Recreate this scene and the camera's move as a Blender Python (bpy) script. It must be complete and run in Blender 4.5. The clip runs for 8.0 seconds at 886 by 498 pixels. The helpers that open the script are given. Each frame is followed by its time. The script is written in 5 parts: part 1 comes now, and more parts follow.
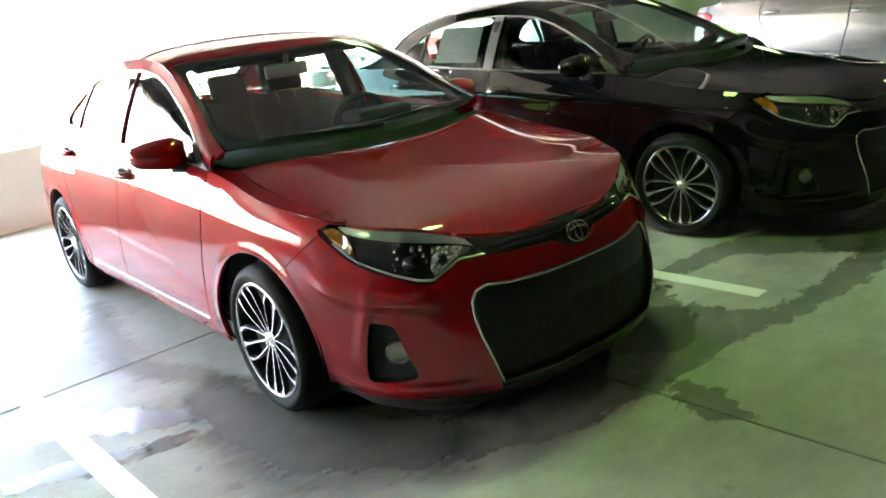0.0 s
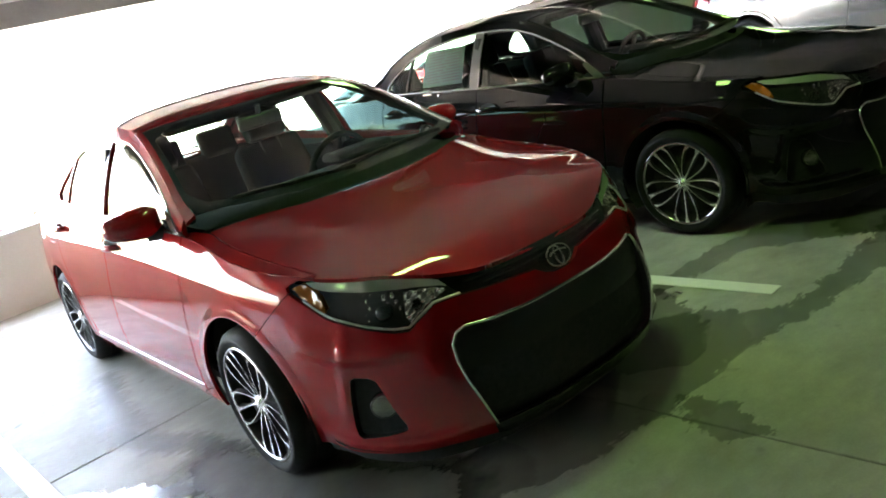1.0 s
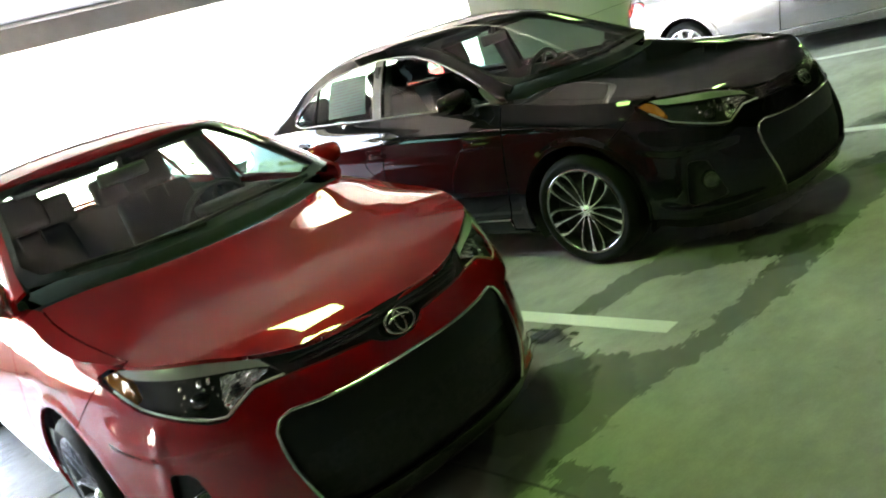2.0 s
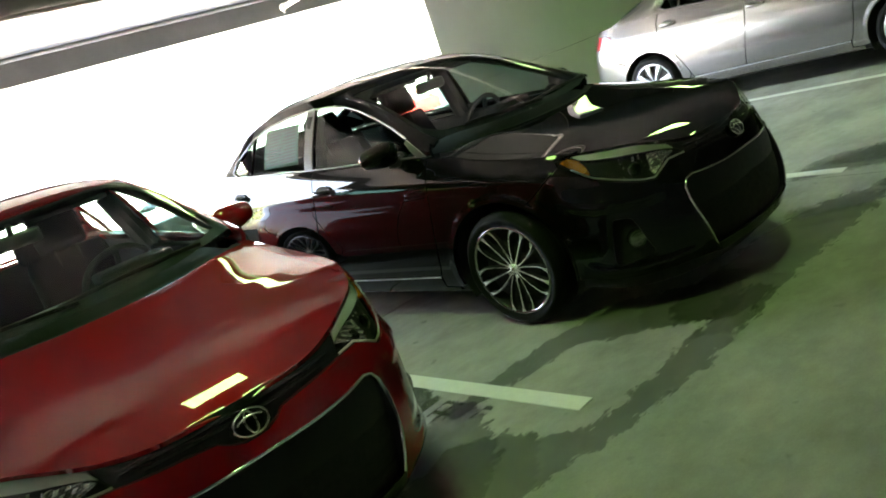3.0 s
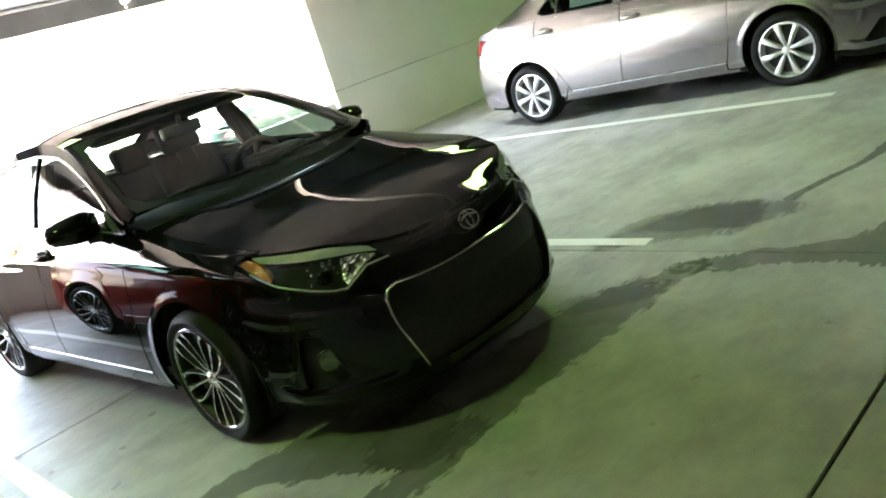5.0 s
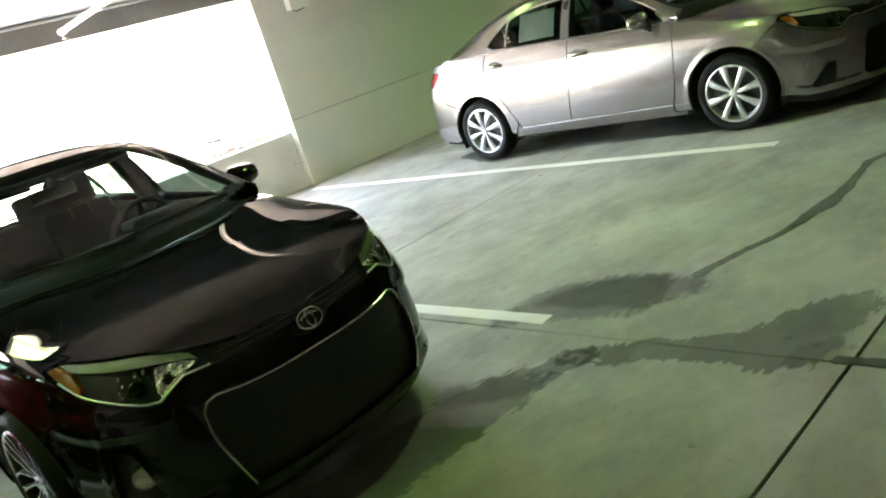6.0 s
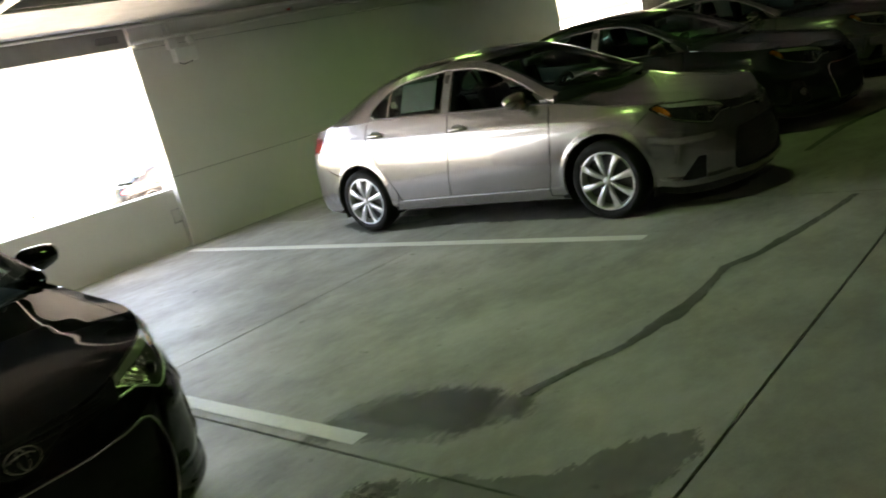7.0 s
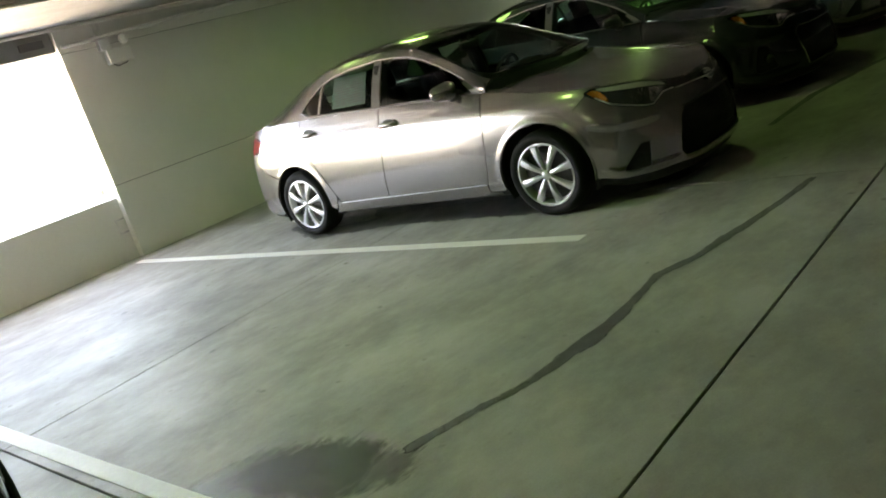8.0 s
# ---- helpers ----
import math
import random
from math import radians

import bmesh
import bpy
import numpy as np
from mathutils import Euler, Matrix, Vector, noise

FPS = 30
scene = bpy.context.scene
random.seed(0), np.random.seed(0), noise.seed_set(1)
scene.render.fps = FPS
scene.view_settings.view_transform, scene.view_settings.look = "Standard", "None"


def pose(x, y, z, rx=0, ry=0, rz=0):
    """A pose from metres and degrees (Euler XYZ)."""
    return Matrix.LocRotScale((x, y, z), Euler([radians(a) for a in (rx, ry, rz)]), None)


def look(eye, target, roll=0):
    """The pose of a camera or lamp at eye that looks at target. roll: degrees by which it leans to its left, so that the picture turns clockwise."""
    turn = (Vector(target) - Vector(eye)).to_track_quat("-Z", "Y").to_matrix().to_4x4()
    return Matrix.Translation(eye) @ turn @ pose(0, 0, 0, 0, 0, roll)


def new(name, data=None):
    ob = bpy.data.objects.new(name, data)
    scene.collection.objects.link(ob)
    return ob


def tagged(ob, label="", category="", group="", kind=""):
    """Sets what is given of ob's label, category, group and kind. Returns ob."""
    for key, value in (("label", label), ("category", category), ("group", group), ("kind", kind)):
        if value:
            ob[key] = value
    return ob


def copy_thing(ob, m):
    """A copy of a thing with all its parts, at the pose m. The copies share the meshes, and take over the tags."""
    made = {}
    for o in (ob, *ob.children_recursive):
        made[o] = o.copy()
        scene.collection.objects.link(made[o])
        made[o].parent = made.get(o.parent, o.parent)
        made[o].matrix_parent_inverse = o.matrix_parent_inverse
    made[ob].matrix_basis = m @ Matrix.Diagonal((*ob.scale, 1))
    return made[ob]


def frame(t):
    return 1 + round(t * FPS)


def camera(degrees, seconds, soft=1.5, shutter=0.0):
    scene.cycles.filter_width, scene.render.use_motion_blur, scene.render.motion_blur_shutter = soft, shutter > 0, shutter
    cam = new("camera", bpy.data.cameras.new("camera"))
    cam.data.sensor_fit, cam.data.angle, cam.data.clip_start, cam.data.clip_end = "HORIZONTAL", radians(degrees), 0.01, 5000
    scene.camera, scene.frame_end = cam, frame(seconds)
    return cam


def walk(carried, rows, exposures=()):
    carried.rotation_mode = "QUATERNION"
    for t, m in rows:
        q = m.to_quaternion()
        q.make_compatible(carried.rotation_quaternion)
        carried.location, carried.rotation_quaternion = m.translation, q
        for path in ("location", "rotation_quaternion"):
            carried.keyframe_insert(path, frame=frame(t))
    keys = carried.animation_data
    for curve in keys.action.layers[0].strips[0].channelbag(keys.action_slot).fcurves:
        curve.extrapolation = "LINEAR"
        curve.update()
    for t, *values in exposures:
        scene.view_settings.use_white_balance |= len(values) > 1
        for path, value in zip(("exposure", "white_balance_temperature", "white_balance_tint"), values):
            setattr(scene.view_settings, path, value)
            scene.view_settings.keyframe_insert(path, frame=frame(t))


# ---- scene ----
cam = camera(58.0, 8.0, soft=1.8, shutter=0.25)
PATH = [
    (0, (-2.261, -2.706, 1.527), (-1.014, -1.257, 0.941), -7.31),
    (0.5, (-2.195, -2.677, 1.538), (-0.956, -1.205, 0.993), -9.74),
    (1, (-1.984, -2.752, 1.531), (-0.796, -1.234, 0.998), -15.09),
    (1.5, (-1.738, -2.851, 1.516), (-0.567, -1.325, 0.968), -17.29),
    (2, (-1.410, -2.885, 1.496), (-0.189, -1.389, 0.974), -18.27),
    (2.2, (-1.305, -2.911, 1.482), (-0.064, -1.422, 0.989), -18.60),
    (3.3, (-0.707, -3.052, 1.488), (0.532, -1.551, 1.025), -19.00),
    (3.5, (-0.547, -3.082, 1.482), (0.711, -1.609, 0.985), -18.79),
    (4, (-0.156, -3.142, 1.488), (1.133, -1.709, 0.955), -18.34),
    (4.2, (0.009, -3.182, 1.470), (1.297, -1.750, 0.930), -18.75),
    (5.3, (0.807, -3.393, 1.527), (2.052, -1.937, 0.952), -17.30),
    (5.5, (0.958, -3.434, 1.547), (2.224, -2.002, 0.960), -16.98),
    (6, (1.334, -3.553, 1.569), (2.580, -2.085, 1.027), -17.30),
    (6.5, (1.684, -3.651, 1.589), (2.930, -2.157, 1.125), -16.23),
    (7, (2.059, -3.675, 1.574), (3.457, -2.324, 1.102), -13.68),
    (7.5, (2.467, -3.773, 1.536), (3.928, -2.494, 1.058), -14.54),
    (8, (2.878, -3.783, 1.524), (4.232, -2.408, 1.000), -17.26),
]
EXPOSURES = [(0, 6.85, 8200, 12), (0.5, 6.60, 8200, 12), (1, 6.35, 8300, 12), (1.5, 6.35, 8300, 12), (2, 6.90, 8300, 12), (3.5, 6.25, 8300, 12), (4, 6.45, 8300, 14), (5.5, 6.95, 8600, 16), (6.3, 6.25, 9000, 15), (7, 5.45, 9300, 16), (8, 5.80, 9400, 16)]
walk(cam, [(t, look(eye, target, roll)) for t, eye, target, roll in PATH], EXPOSURES)

# ---- world and light ----
world = bpy.data.worlds.new("world")
scene.world = world
world.use_nodes = True
wn = world.node_tree
sky = wn.nodes.new("ShaderNodeTexSky")
sky.sky_type = "NISHITA"
sky.sun_disc = False
sky.sun_elevation, sky.sun_rotation = radians(52), radians(180)
sky.air_density, sky.dust_density, sky.ozone_density = 0.8, 5.0, 0.2
wn.links.new(sky.outputs[0], wn.nodes["Background"].inputs[0])
wn.nodes["Background"].inputs[1].default_value = 0.15
sun = new("sun", bpy.data.lights.new("sun", "SUN"))
sun.data.energy, sun.data.angle, sun.data.color = 4.0, radians(0.5), (1.0, 0.95, 0.88)
sun.matrix_world = look((0, -10, 14), (0, 0, 0))
LAMP_WATTS = 0.31


# ---- materials ----
def mat(name):
    m = bpy.data.materials.new(name)
    m.use_nodes = True
    return m, m.node_tree, m.node_tree.nodes["Principled BSDF"]


def node(nt, kind, **settings):
    n = nt.nodes.new(kind)
    for key, value in settings.items():
        if key in n.inputs:
            n.inputs[key].default_value = value
    return n


def noise_node(nt, scale, detail=4.0, rough=0.55, vector=None):
    n = nt.nodes.new("ShaderNodeTexNoise")
    n.inputs["Scale"].default_value, n.inputs["Detail"].default_value, n.inputs["Roughness"].default_value = scale, detail, rough
    if vector is not None:
        nt.links.new(vector, n.inputs["Vector"])
    return n.outputs["Fac"]


def place(nt):
    return nt.nodes.new("ShaderNodeNewGeometry").outputs["Position"]


def local(nt):
    return nt.nodes.new("ShaderNodeTexCoord").outputs["Object"]


def ramp(nt, fac, stops):
    r = nt.nodes.new("ShaderNodeValToRGB")
    while len(r.color_ramp.elements) < len(stops):
        r.color_ramp.elements.new(0.5)
    for e, (p, c) in zip(r.color_ramp.elements, stops):
        e.position, e.color = p, (*c, 1) if len(c) == 3 else c
    nt.links.new(fac, r.inputs[0])
    return r.outputs[0]


def mix(nt, fac, a, b, blend="MIX"):
    m = nt.nodes.new("ShaderNodeMix")
    m.data_type, m.blend_type = "RGBA", blend
    for slot, v in ((0, fac), (6, a), (7, b)):
        if isinstance(v, (int, float)):
            m.inputs[slot].default_value = v
        elif isinstance(v, tuple):
            m.inputs[slot].default_value = (*v, 1)
        else:
            nt.links.new(v, m.inputs[slot])
    return m.outputs[2]


def bump(nt, bsdf, height, strength, distance=0.01):
    b = nt.nodes.new("ShaderNodeBump")
    b.inputs["Strength"].default_value, b.inputs["Distance"].default_value = strength, distance
    nt.links.new(height, b.inputs["Height"])
    nt.links.new(b.outputs[0], bsdf.inputs["Normal"])


def grey(v):
    return (v, v, v)


def plain(name, colour, rough=0.5, metal=0.0, coat=0.0, scale=40.0, vary=0.12, bumps=0.0, spec=0.5):
    """A material with a little grain in colour and gloss."""
    m, nt, b = mat(name)
    pos = local(nt)
    n = noise_node(nt, scale, 5, 0.6, pos)
    big = noise_node(nt, scale * 0.08, 3, 0.5, pos)
    lo, hi = tuple(c * (1 - vary) for c in colour), tuple(min(1, c * (1 + vary)) for c in colour)
    c = mix(nt, n, lo, hi)
    c = mix(nt, 0.5, c, mix(nt, big, lo, hi))
    nt.links.new(c, b.inputs["Base Color"])
    b.inputs["Metallic"].default_value = metal
    b.inputs["Coat Weight"].default_value, b.inputs["Coat Roughness"].default_value = coat, 0.03
    b.inputs["Specular IOR Level"].default_value = spec
    r = ramp(nt, n, [(0.3, grey(max(0.0, rough * 0.88))), (0.7, grey(min(1, rough * 1.12)))])
    nt.links.new(r, b.inputs["Roughness"])
    if bumps:
        bump(nt, b, n, bumps, 0.004)
    return m


def paint(name, colour, flake, metal, rough, spec=0.5, ior=1.52):
    """Car paint: fine metal flakes under clear lacquer."""
    m, nt, b = mat(name)
    pos = local(nt)
    v = nt.nodes.new("ShaderNodeTexVoronoi")
    v.inputs["Scale"].default_value = 900
    nt.links.new(pos, v.inputs["Vector"])
    c = mix(nt, ramp(nt, v.outputs["Distance"], [(0.2, grey(1)), (0.6, grey(0))]), colour, flake)
    nt.links.new(c, b.inputs["Base Color"])
    b.inputs["Metallic"].default_value = metal
    b.inputs["Roughness"].default_value = rough
    b.inputs["Specular IOR Level"].default_value = spec
    b.inputs["Coat Weight"].default_value, b.inputs["Coat IOR"].default_value = 1.0, ior
    b.inputs["Coat Roughness"].default_value = 0.012
    return m


def glass(name, tint, gloss=0.02):
    """Thin window glass: tinted see-through, its gloss rising at a slant as glass does."""
    m, nt, b = mat(name)
    nt.nodes.remove(b)
    t = nt.nodes.new("ShaderNodeBsdfTransparent")
    t.inputs[0].default_value = (*tint, 1)
    g = nt.nodes.new("ShaderNodeBsdfGlossy")
    g.inputs["Roughness"].default_value = gloss
    lw = nt.nodes.new("ShaderNodeLayerWeight")
    lw.inputs[0].default_value = 0.5
    pw = nt.nodes.new("ShaderNodeMath")
    pw.operation = "POWER"
    pw.inputs[1].default_value = 5.0
    nt.links.new(lw.outputs["Facing"], pw.inputs[0])
    sc = nt.nodes.new("ShaderNodeMath")
    sc.operation = "MULTIPLY_ADD"
    sc.inputs[1].default_value, sc.inputs[2].default_value = 0.9, 0.04
    nt.links.new(pw.outputs[0], sc.inputs[0])
    mx = nt.nodes.new("ShaderNodeMixShader")
    nt.links.new(sc.outputs[0], mx.inputs[0])
    nt.links.new(t.outputs[0], mx.inputs[1])
    nt.links.new(g.outputs[0], mx.inputs[2])
    nt.links.new(mx.outputs[0], nt.nodes["Material Output"].inputs[0])
    return m


def concrete(name, light, dark, scale=1.0, rough=(0.45, 0.8), bumps=0.25):
    m, nt, b = mat(name)
    pos = place(nt)
    big = noise_node(nt, 0.7 * scale, 5, 0.6, pos)
    mid = noise_node(nt, 5 * scale, 6, 0.65, pos)
    fine = noise_node(nt, 90 * scale, 4, 0.7, pos)
    c = mix(nt, ramp(nt, big, [(0.32, grey(0)), (0.68, grey(1))]), dark, light)
    c = mix(nt, ramp(nt, mid, [(0.35, grey(0.0)), (0.75, grey(0.5))]), c, dark)
    c = mix(nt, 0.35, c, mix(nt, fine, grey(0.1), grey(0.75)), "OVERLAY")
    nt.links.new(c, b.inputs["Base Color"])
    nt.links.new(ramp(nt, mid, [(0.3, grey(rough[0])), (0.75, grey(rough[1]))]), b.inputs["Roughness"])
    bump(nt, b, mix(nt, 0.6, mid, fine), bumps, 0.004)
    return m


def deck_floor(name, light, dark, rough, sheen=0.5):
    """Sealed deck concrete: cloudy trowel marks, driven-in smears along the aisle, specks and scuffs."""
    m, nt, b = mat(name)
    pos = place(nt)
    stretch = nt.nodes.new("ShaderNodeMapping")
    stretch.inputs["Rotation"].default_value, stretch.inputs["Scale"].default_value = (0, 0, radians(24)), (0.9, 1.35, 1)
    nt.links.new(pos, stretch.inputs["Vector"])
    cloud = noise_node(nt, 0.8, 5, 0.6, pos)
    smear = noise_node(nt, 1.5, 6, 0.68, stretch.outputs[0])
    trowel = noise_node(nt, 7, 6, 0.7, stretch.outputs[0])
    fine = noise_node(nt, 110, 4, 0.75, pos)
    spot = noise_node(nt, 9, 2, 0.4, pos)
    c = mix(nt, ramp(nt, cloud, [(0.3, grey(0)), (0.7, grey(1))]), dark, light)
    c = mix(nt, ramp(nt, smear, [(0.40, grey(0)), (0.70, grey(0.8))]), c, tuple(v * 0.78 for v in dark))
    c = mix(nt, ramp(nt, trowel, [(0.45, grey(0)), (0.75, grey(0.28))]), c, tuple(min(1, v * 1.15) for v in light))
    c = mix(nt, ramp(nt, spot, [(0.70, grey(0)), (0.78, grey(0.7))]), c, tuple(v * 0.55 for v in dark))
    c = mix(nt, 0.3, c, mix(nt, fine, grey(0.15), grey(0.8)), "OVERLAY")
    nt.links.new(c, b.inputs["Base Color"])
    nt.links.new(ramp(nt, smear, [(0.3, grey(rough[0])), (0.75, grey(rough[1]))]), b.inputs["Roughness"])
    b.inputs["Specular IOR Level"].default_value = sheen
    bump(nt, b, mix(nt, 0.6, trowel, fine), 0.10, 0.004)
    return m


FLOOR = deck_floor("sealed_concrete", (0.44, 0.43, 0.385), (0.265, 0.258, 0.225), (0.46, 0.70), 0.26)


def wet_or_shade_film(name, light, dark, rough, most, fray, soft=0.0):
    """Wet concrete that dries out towards a frayed rim: the attribute "rim" is the distance to it. Also used for
    painted shade.
    """
    m = deck_floor(name, light, dark, rough)
    nt = m.node_tree
    b = nt.nodes["Principled BSDF"]
    pos = place(nt)
    at = nt.nodes.new("ShaderNodeAttribute")
    at.attribute_name = "rim"
    comb = nt.nodes.new("ShaderNodeMapping")
    comb.inputs["Rotation"].default_value, comb.inputs["Scale"].default_value = (0, 0, radians(35)), (0.35, 1.3, 1)
    nt.links.new(pos, comb.inputs["Vector"])
    spikes = noise_node(nt, 24, 6, 0.72, comb.outputs[0])
    lumps = noise_node(nt, 6, 4, 0.6, pos)
    both_ = nt.nodes.new("ShaderNodeMath")
    both_.operation = "ADD"
    nt.links.new(spikes, both_.inputs[0])
    nt.links.new(lumps, both_.inputs[1])
    ma = nt.nodes.new("ShaderNodeMath")
    ma.operation = "MULTIPLY_ADD"
    ma.inputs[1].default_value = fray
    nt.links.new(both_.outputs[0], ma.inputs[0])
    nt.links.new(at.outputs["Fac"], ma.inputs[2])
    fac = nt.nodes.new("ShaderNodeMapRange")
    fac.interpolation_type = "SMOOTHSTEP"
    for key, v in (("From Min", fray + 0.006 + soft * 0.4), ("From Max", fray - 0.012 - soft), ("To Min", 0.0), ("To Max", most)):
        fac.inputs[key].default_value = v
    nt.links.new(ma.outputs[0], fac.inputs["Value"])
    blotch = ramp(nt, noise_node(nt, 3.2, 5, 0.65, pos), [(0.3, grey(0.8)), (0.62, grey(1))])
    mul = nt.nodes.new("ShaderNodeMath")
    mul.operation = "MULTIPLY"
    nt.links.new(fac.outputs[0], mul.inputs[0])
    nt.links.new(blotch, mul.inputs[1])
    clear = nt.nodes.new("ShaderNodeBsdfTransparent")
    mx = nt.nodes.new("ShaderNodeMixShader")
    nt.links.new(mul.outputs[0], mx.inputs[0])
    nt.links.new(clear.outputs[0], mx.inputs[1])
    nt.links.new(b.outputs[0], mx.inputs[2])
    nt.links.new(mx.outputs[0], nt.nodes["Material Output"].inputs[0])
    return m


WET = wet_or_shade_film("wet_concrete", (0.17, 0.167, 0.155), (0.115, 0.113, 0.105), (0.3, 0.42), 0.5, 0.18)
DAMP = wet_or_shade_film("damp_concrete", (0.17, 0.167, 0.155), (0.115, 0.113, 0.105), (0.3, 0.45), 0.46, 0.2, 0.05)
STAIN = wet_or_shade_film("dark_damp_concrete", (0.14, 0.137, 0.125), (0.09, 0.088, 0.08), (0.4, 0.55), 0.85, 0.16, 0.16)
# Darker film: wetness plus the shade under the silver car, painted in.
WET_SHADE = wet_or_shade_film("wet_shaded_concrete", (0.12, 0.117, 0.105), (0.08, 0.078, 0.07), (0.3, 0.45), 0.9, 0.13)
TRICKLE = wet_or_shade_film("wet_trickle", (0.12, 0.117, 0.105), (0.08, 0.078, 0.07), (0.5, 0.65), 1.0, 0.045)
WATER = wet_or_shade_film("standing_water", (0.17, 0.167, 0.155), (0.12, 0.118, 0.11), (0.07, 0.16), 0.85, 0.16)
JOINT = plain("joint_sealant", (0.02, 0.02, 0.019), 0.8)
WALL = concrete("painted_concrete_wall", (0.74, 0.74, 0.70), (0.66, 0.66, 0.63), 0.8, (0.6, 0.85), 0.2)
# Darker copy of SOFFIT: the ceiling's gloom is put into its colour.
GLOOM = concrete("darkened_soffit", (0.12, 0.12, 0.115), (0.075, 0.075, 0.07), 1.0, (0.7, 0.9), 0.3)
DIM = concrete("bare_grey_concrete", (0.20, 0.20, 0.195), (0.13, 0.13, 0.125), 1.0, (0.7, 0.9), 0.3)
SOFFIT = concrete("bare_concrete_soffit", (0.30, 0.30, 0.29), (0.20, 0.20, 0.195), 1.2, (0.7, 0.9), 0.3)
LINE = plain("worn_line_paint", (0.72, 0.72, 0.66), 0.6, scale=25, vary=0.25)
RED = paint("red_lacquer", (0.195, 0.002, 0.0035), (0.33, 0.007, 0.009), 0.2, 0.42, 0.0, 1.56)
BLACK = paint("black_lacquer", (0.0022, 0.0022, 0.0024), (0.006, 0.006, 0.007), 0.0, 0.35, 0.0, 1.37)
SILVER = paint("warm_silver_lacquer", (0.195, 0.18, 0.177), (0.345, 0.322, 0.317), 0.85, 0.26, 0.3, 1.6)
DARKGREEN = paint("dark_grey_lacquer", (0.006, 0.008, 0.008), (0.02, 0.025, 0.026), 0.2, 0.35, 0.1)
GLASS = glass("green_tinted_glass", (0.66, 0.80, 0.735))
DARKGLASS = glass("grey_green_glass", (0.30, 0.43, 0.385))
LENS = glass("clear_lens", (0.93, 0.95, 0.93), 0.01)
TRIM = plain("black_plastic", (0.012, 0.012, 0.013), 0.42, scale=120, bumps=0.15)
GLOSSBLACK = plain("gloss_black_plastic", (0.008, 0.008, 0.009), 0.12, coat=0.6)
SHELL = plain("dark_inner_metal", (0.006, 0.006, 0.006), 0.8)
CHROME = plain("chrome", (0.75, 0.76, 0.76), 0.06, 1.0, vary=0.03)
ALLOY = plain("machined_alloy", (0.86, 0.86, 0.87), 0.27, 1.0, vary=0.06, scale=200)
COVER = plain("silver_plastic_cover", (0.52, 0.52, 0.53), 0.34, 0.75, vary=0.05)
RUBBER = plain("tyre_rubber", (0.007, 0.007, 0.007), 0.7, scale=60, vary=0.25, bumps=0.2, spec=0.15)
CLOTH = plain("dark_seat_cloth", (0.005, 0.005, 0.0055), 0.9, scale=200, vary=0.1, bumps=0.08, spec=0.08)
DASH = plain("dark_dash_plastic", (0.012, 0.012, 0.0125), 0.8, scale=150, bumps=0.2, spec=0.15)
FRIT = plain("black_glass_print", (0.006, 0.006, 0.0065), 0.55, spec=0.3)
COWL = plain("cowl_plastic", (0.006, 0.006, 0.006), 0.7, spec=0.2)
POST = plain("satin_door_frame", (0.09, 0.09, 0.092), 0.21, coat=0.5)
SATIN = plain("satin_silver", (0.60, 0.61, 0.60), 0.34, 0.85, vary=0.04)
BROW = plain("pale_light_guide", (0.42, 0.44, 0.39), 0.2, 0.0, 0.8, vary=0.04)
MATBLACK = plain("dull_black_plastic", (0.006, 0.006, 0.006), 0.45, spec=0.25)
FOGGLASS = plain("frosted_lamp_bowl", (0.42, 0.43, 0.41), 0.16, 0.9, scale=30, vary=0.5, bumps=1.0)
AMBER = plain("amber_reflector", (0.50, 0.135, 0.012), 0.2, coat=0.8)
TAILRED = plain("red_tail_lens", (0.28, 0.012, 0.014), 0.12, coat=1.0)
PAPER = plain("sticker_paper", (0.26, 0.31, 0.28), 0.6, vary=0.15)
INK = plain("print_ink", (0.05, 0.06, 0.055), 0.6)
DARKCHROME = plain("smoked_chrome", (0.36, 0.36, 0.365), 0.10, 1.0, vary=0.1)
STEELGREY = plain("galvanised_steel", (0.5, 0.5, 0.5), 0.4, 0.8, vary=0.2)
WHITEBOX = plain("white_enamel", (0.75, 0.75, 0.72), 0.35)
PIPEPAINT = plain("pale_pipe_paint", (0.6, 0.6, 0.57), 0.45, scale=15, vary=0.15)
SPRINKLER = plain("red_sprinkler", (0.5, 0.05, 0.04), 0.4)


# ---- building helpers ----
def mesh_object(name, verts, faces, material, parent=None, label="", smooth=False):
    me = bpy.data.meshes.new(name)
    me.from_pydata([tuple(v) for v in verts], [], faces)
    me.materials.append(material)
    if smooth:
        me.polygons.foreach_set("use_smooth", [True] * len(me.polygons))
    me.update()
    ob = new(name, me)
    if parent is not None:
        ob.parent = parent
    if label:
        ob["label"] = label
    return ob


def part(name, bm, material, parent=None, label="", smooth=False, matrix=None):
    me = bpy.data.meshes.new(name)
    bmesh.ops.recalc_face_normals(bm, faces=bm.faces[:])
    if smooth:
        for f in bm.faces:
            f.smooth = True
    bm.to_mesh(me)
    bm.free()
    me.materials.append(material)
    ob = new(name, me)
    if parent is not None:
        ob.parent = parent
    if matrix is not None:
        ob.matrix_basis = matrix
    if label:
        ob["label"] = label
    return ob


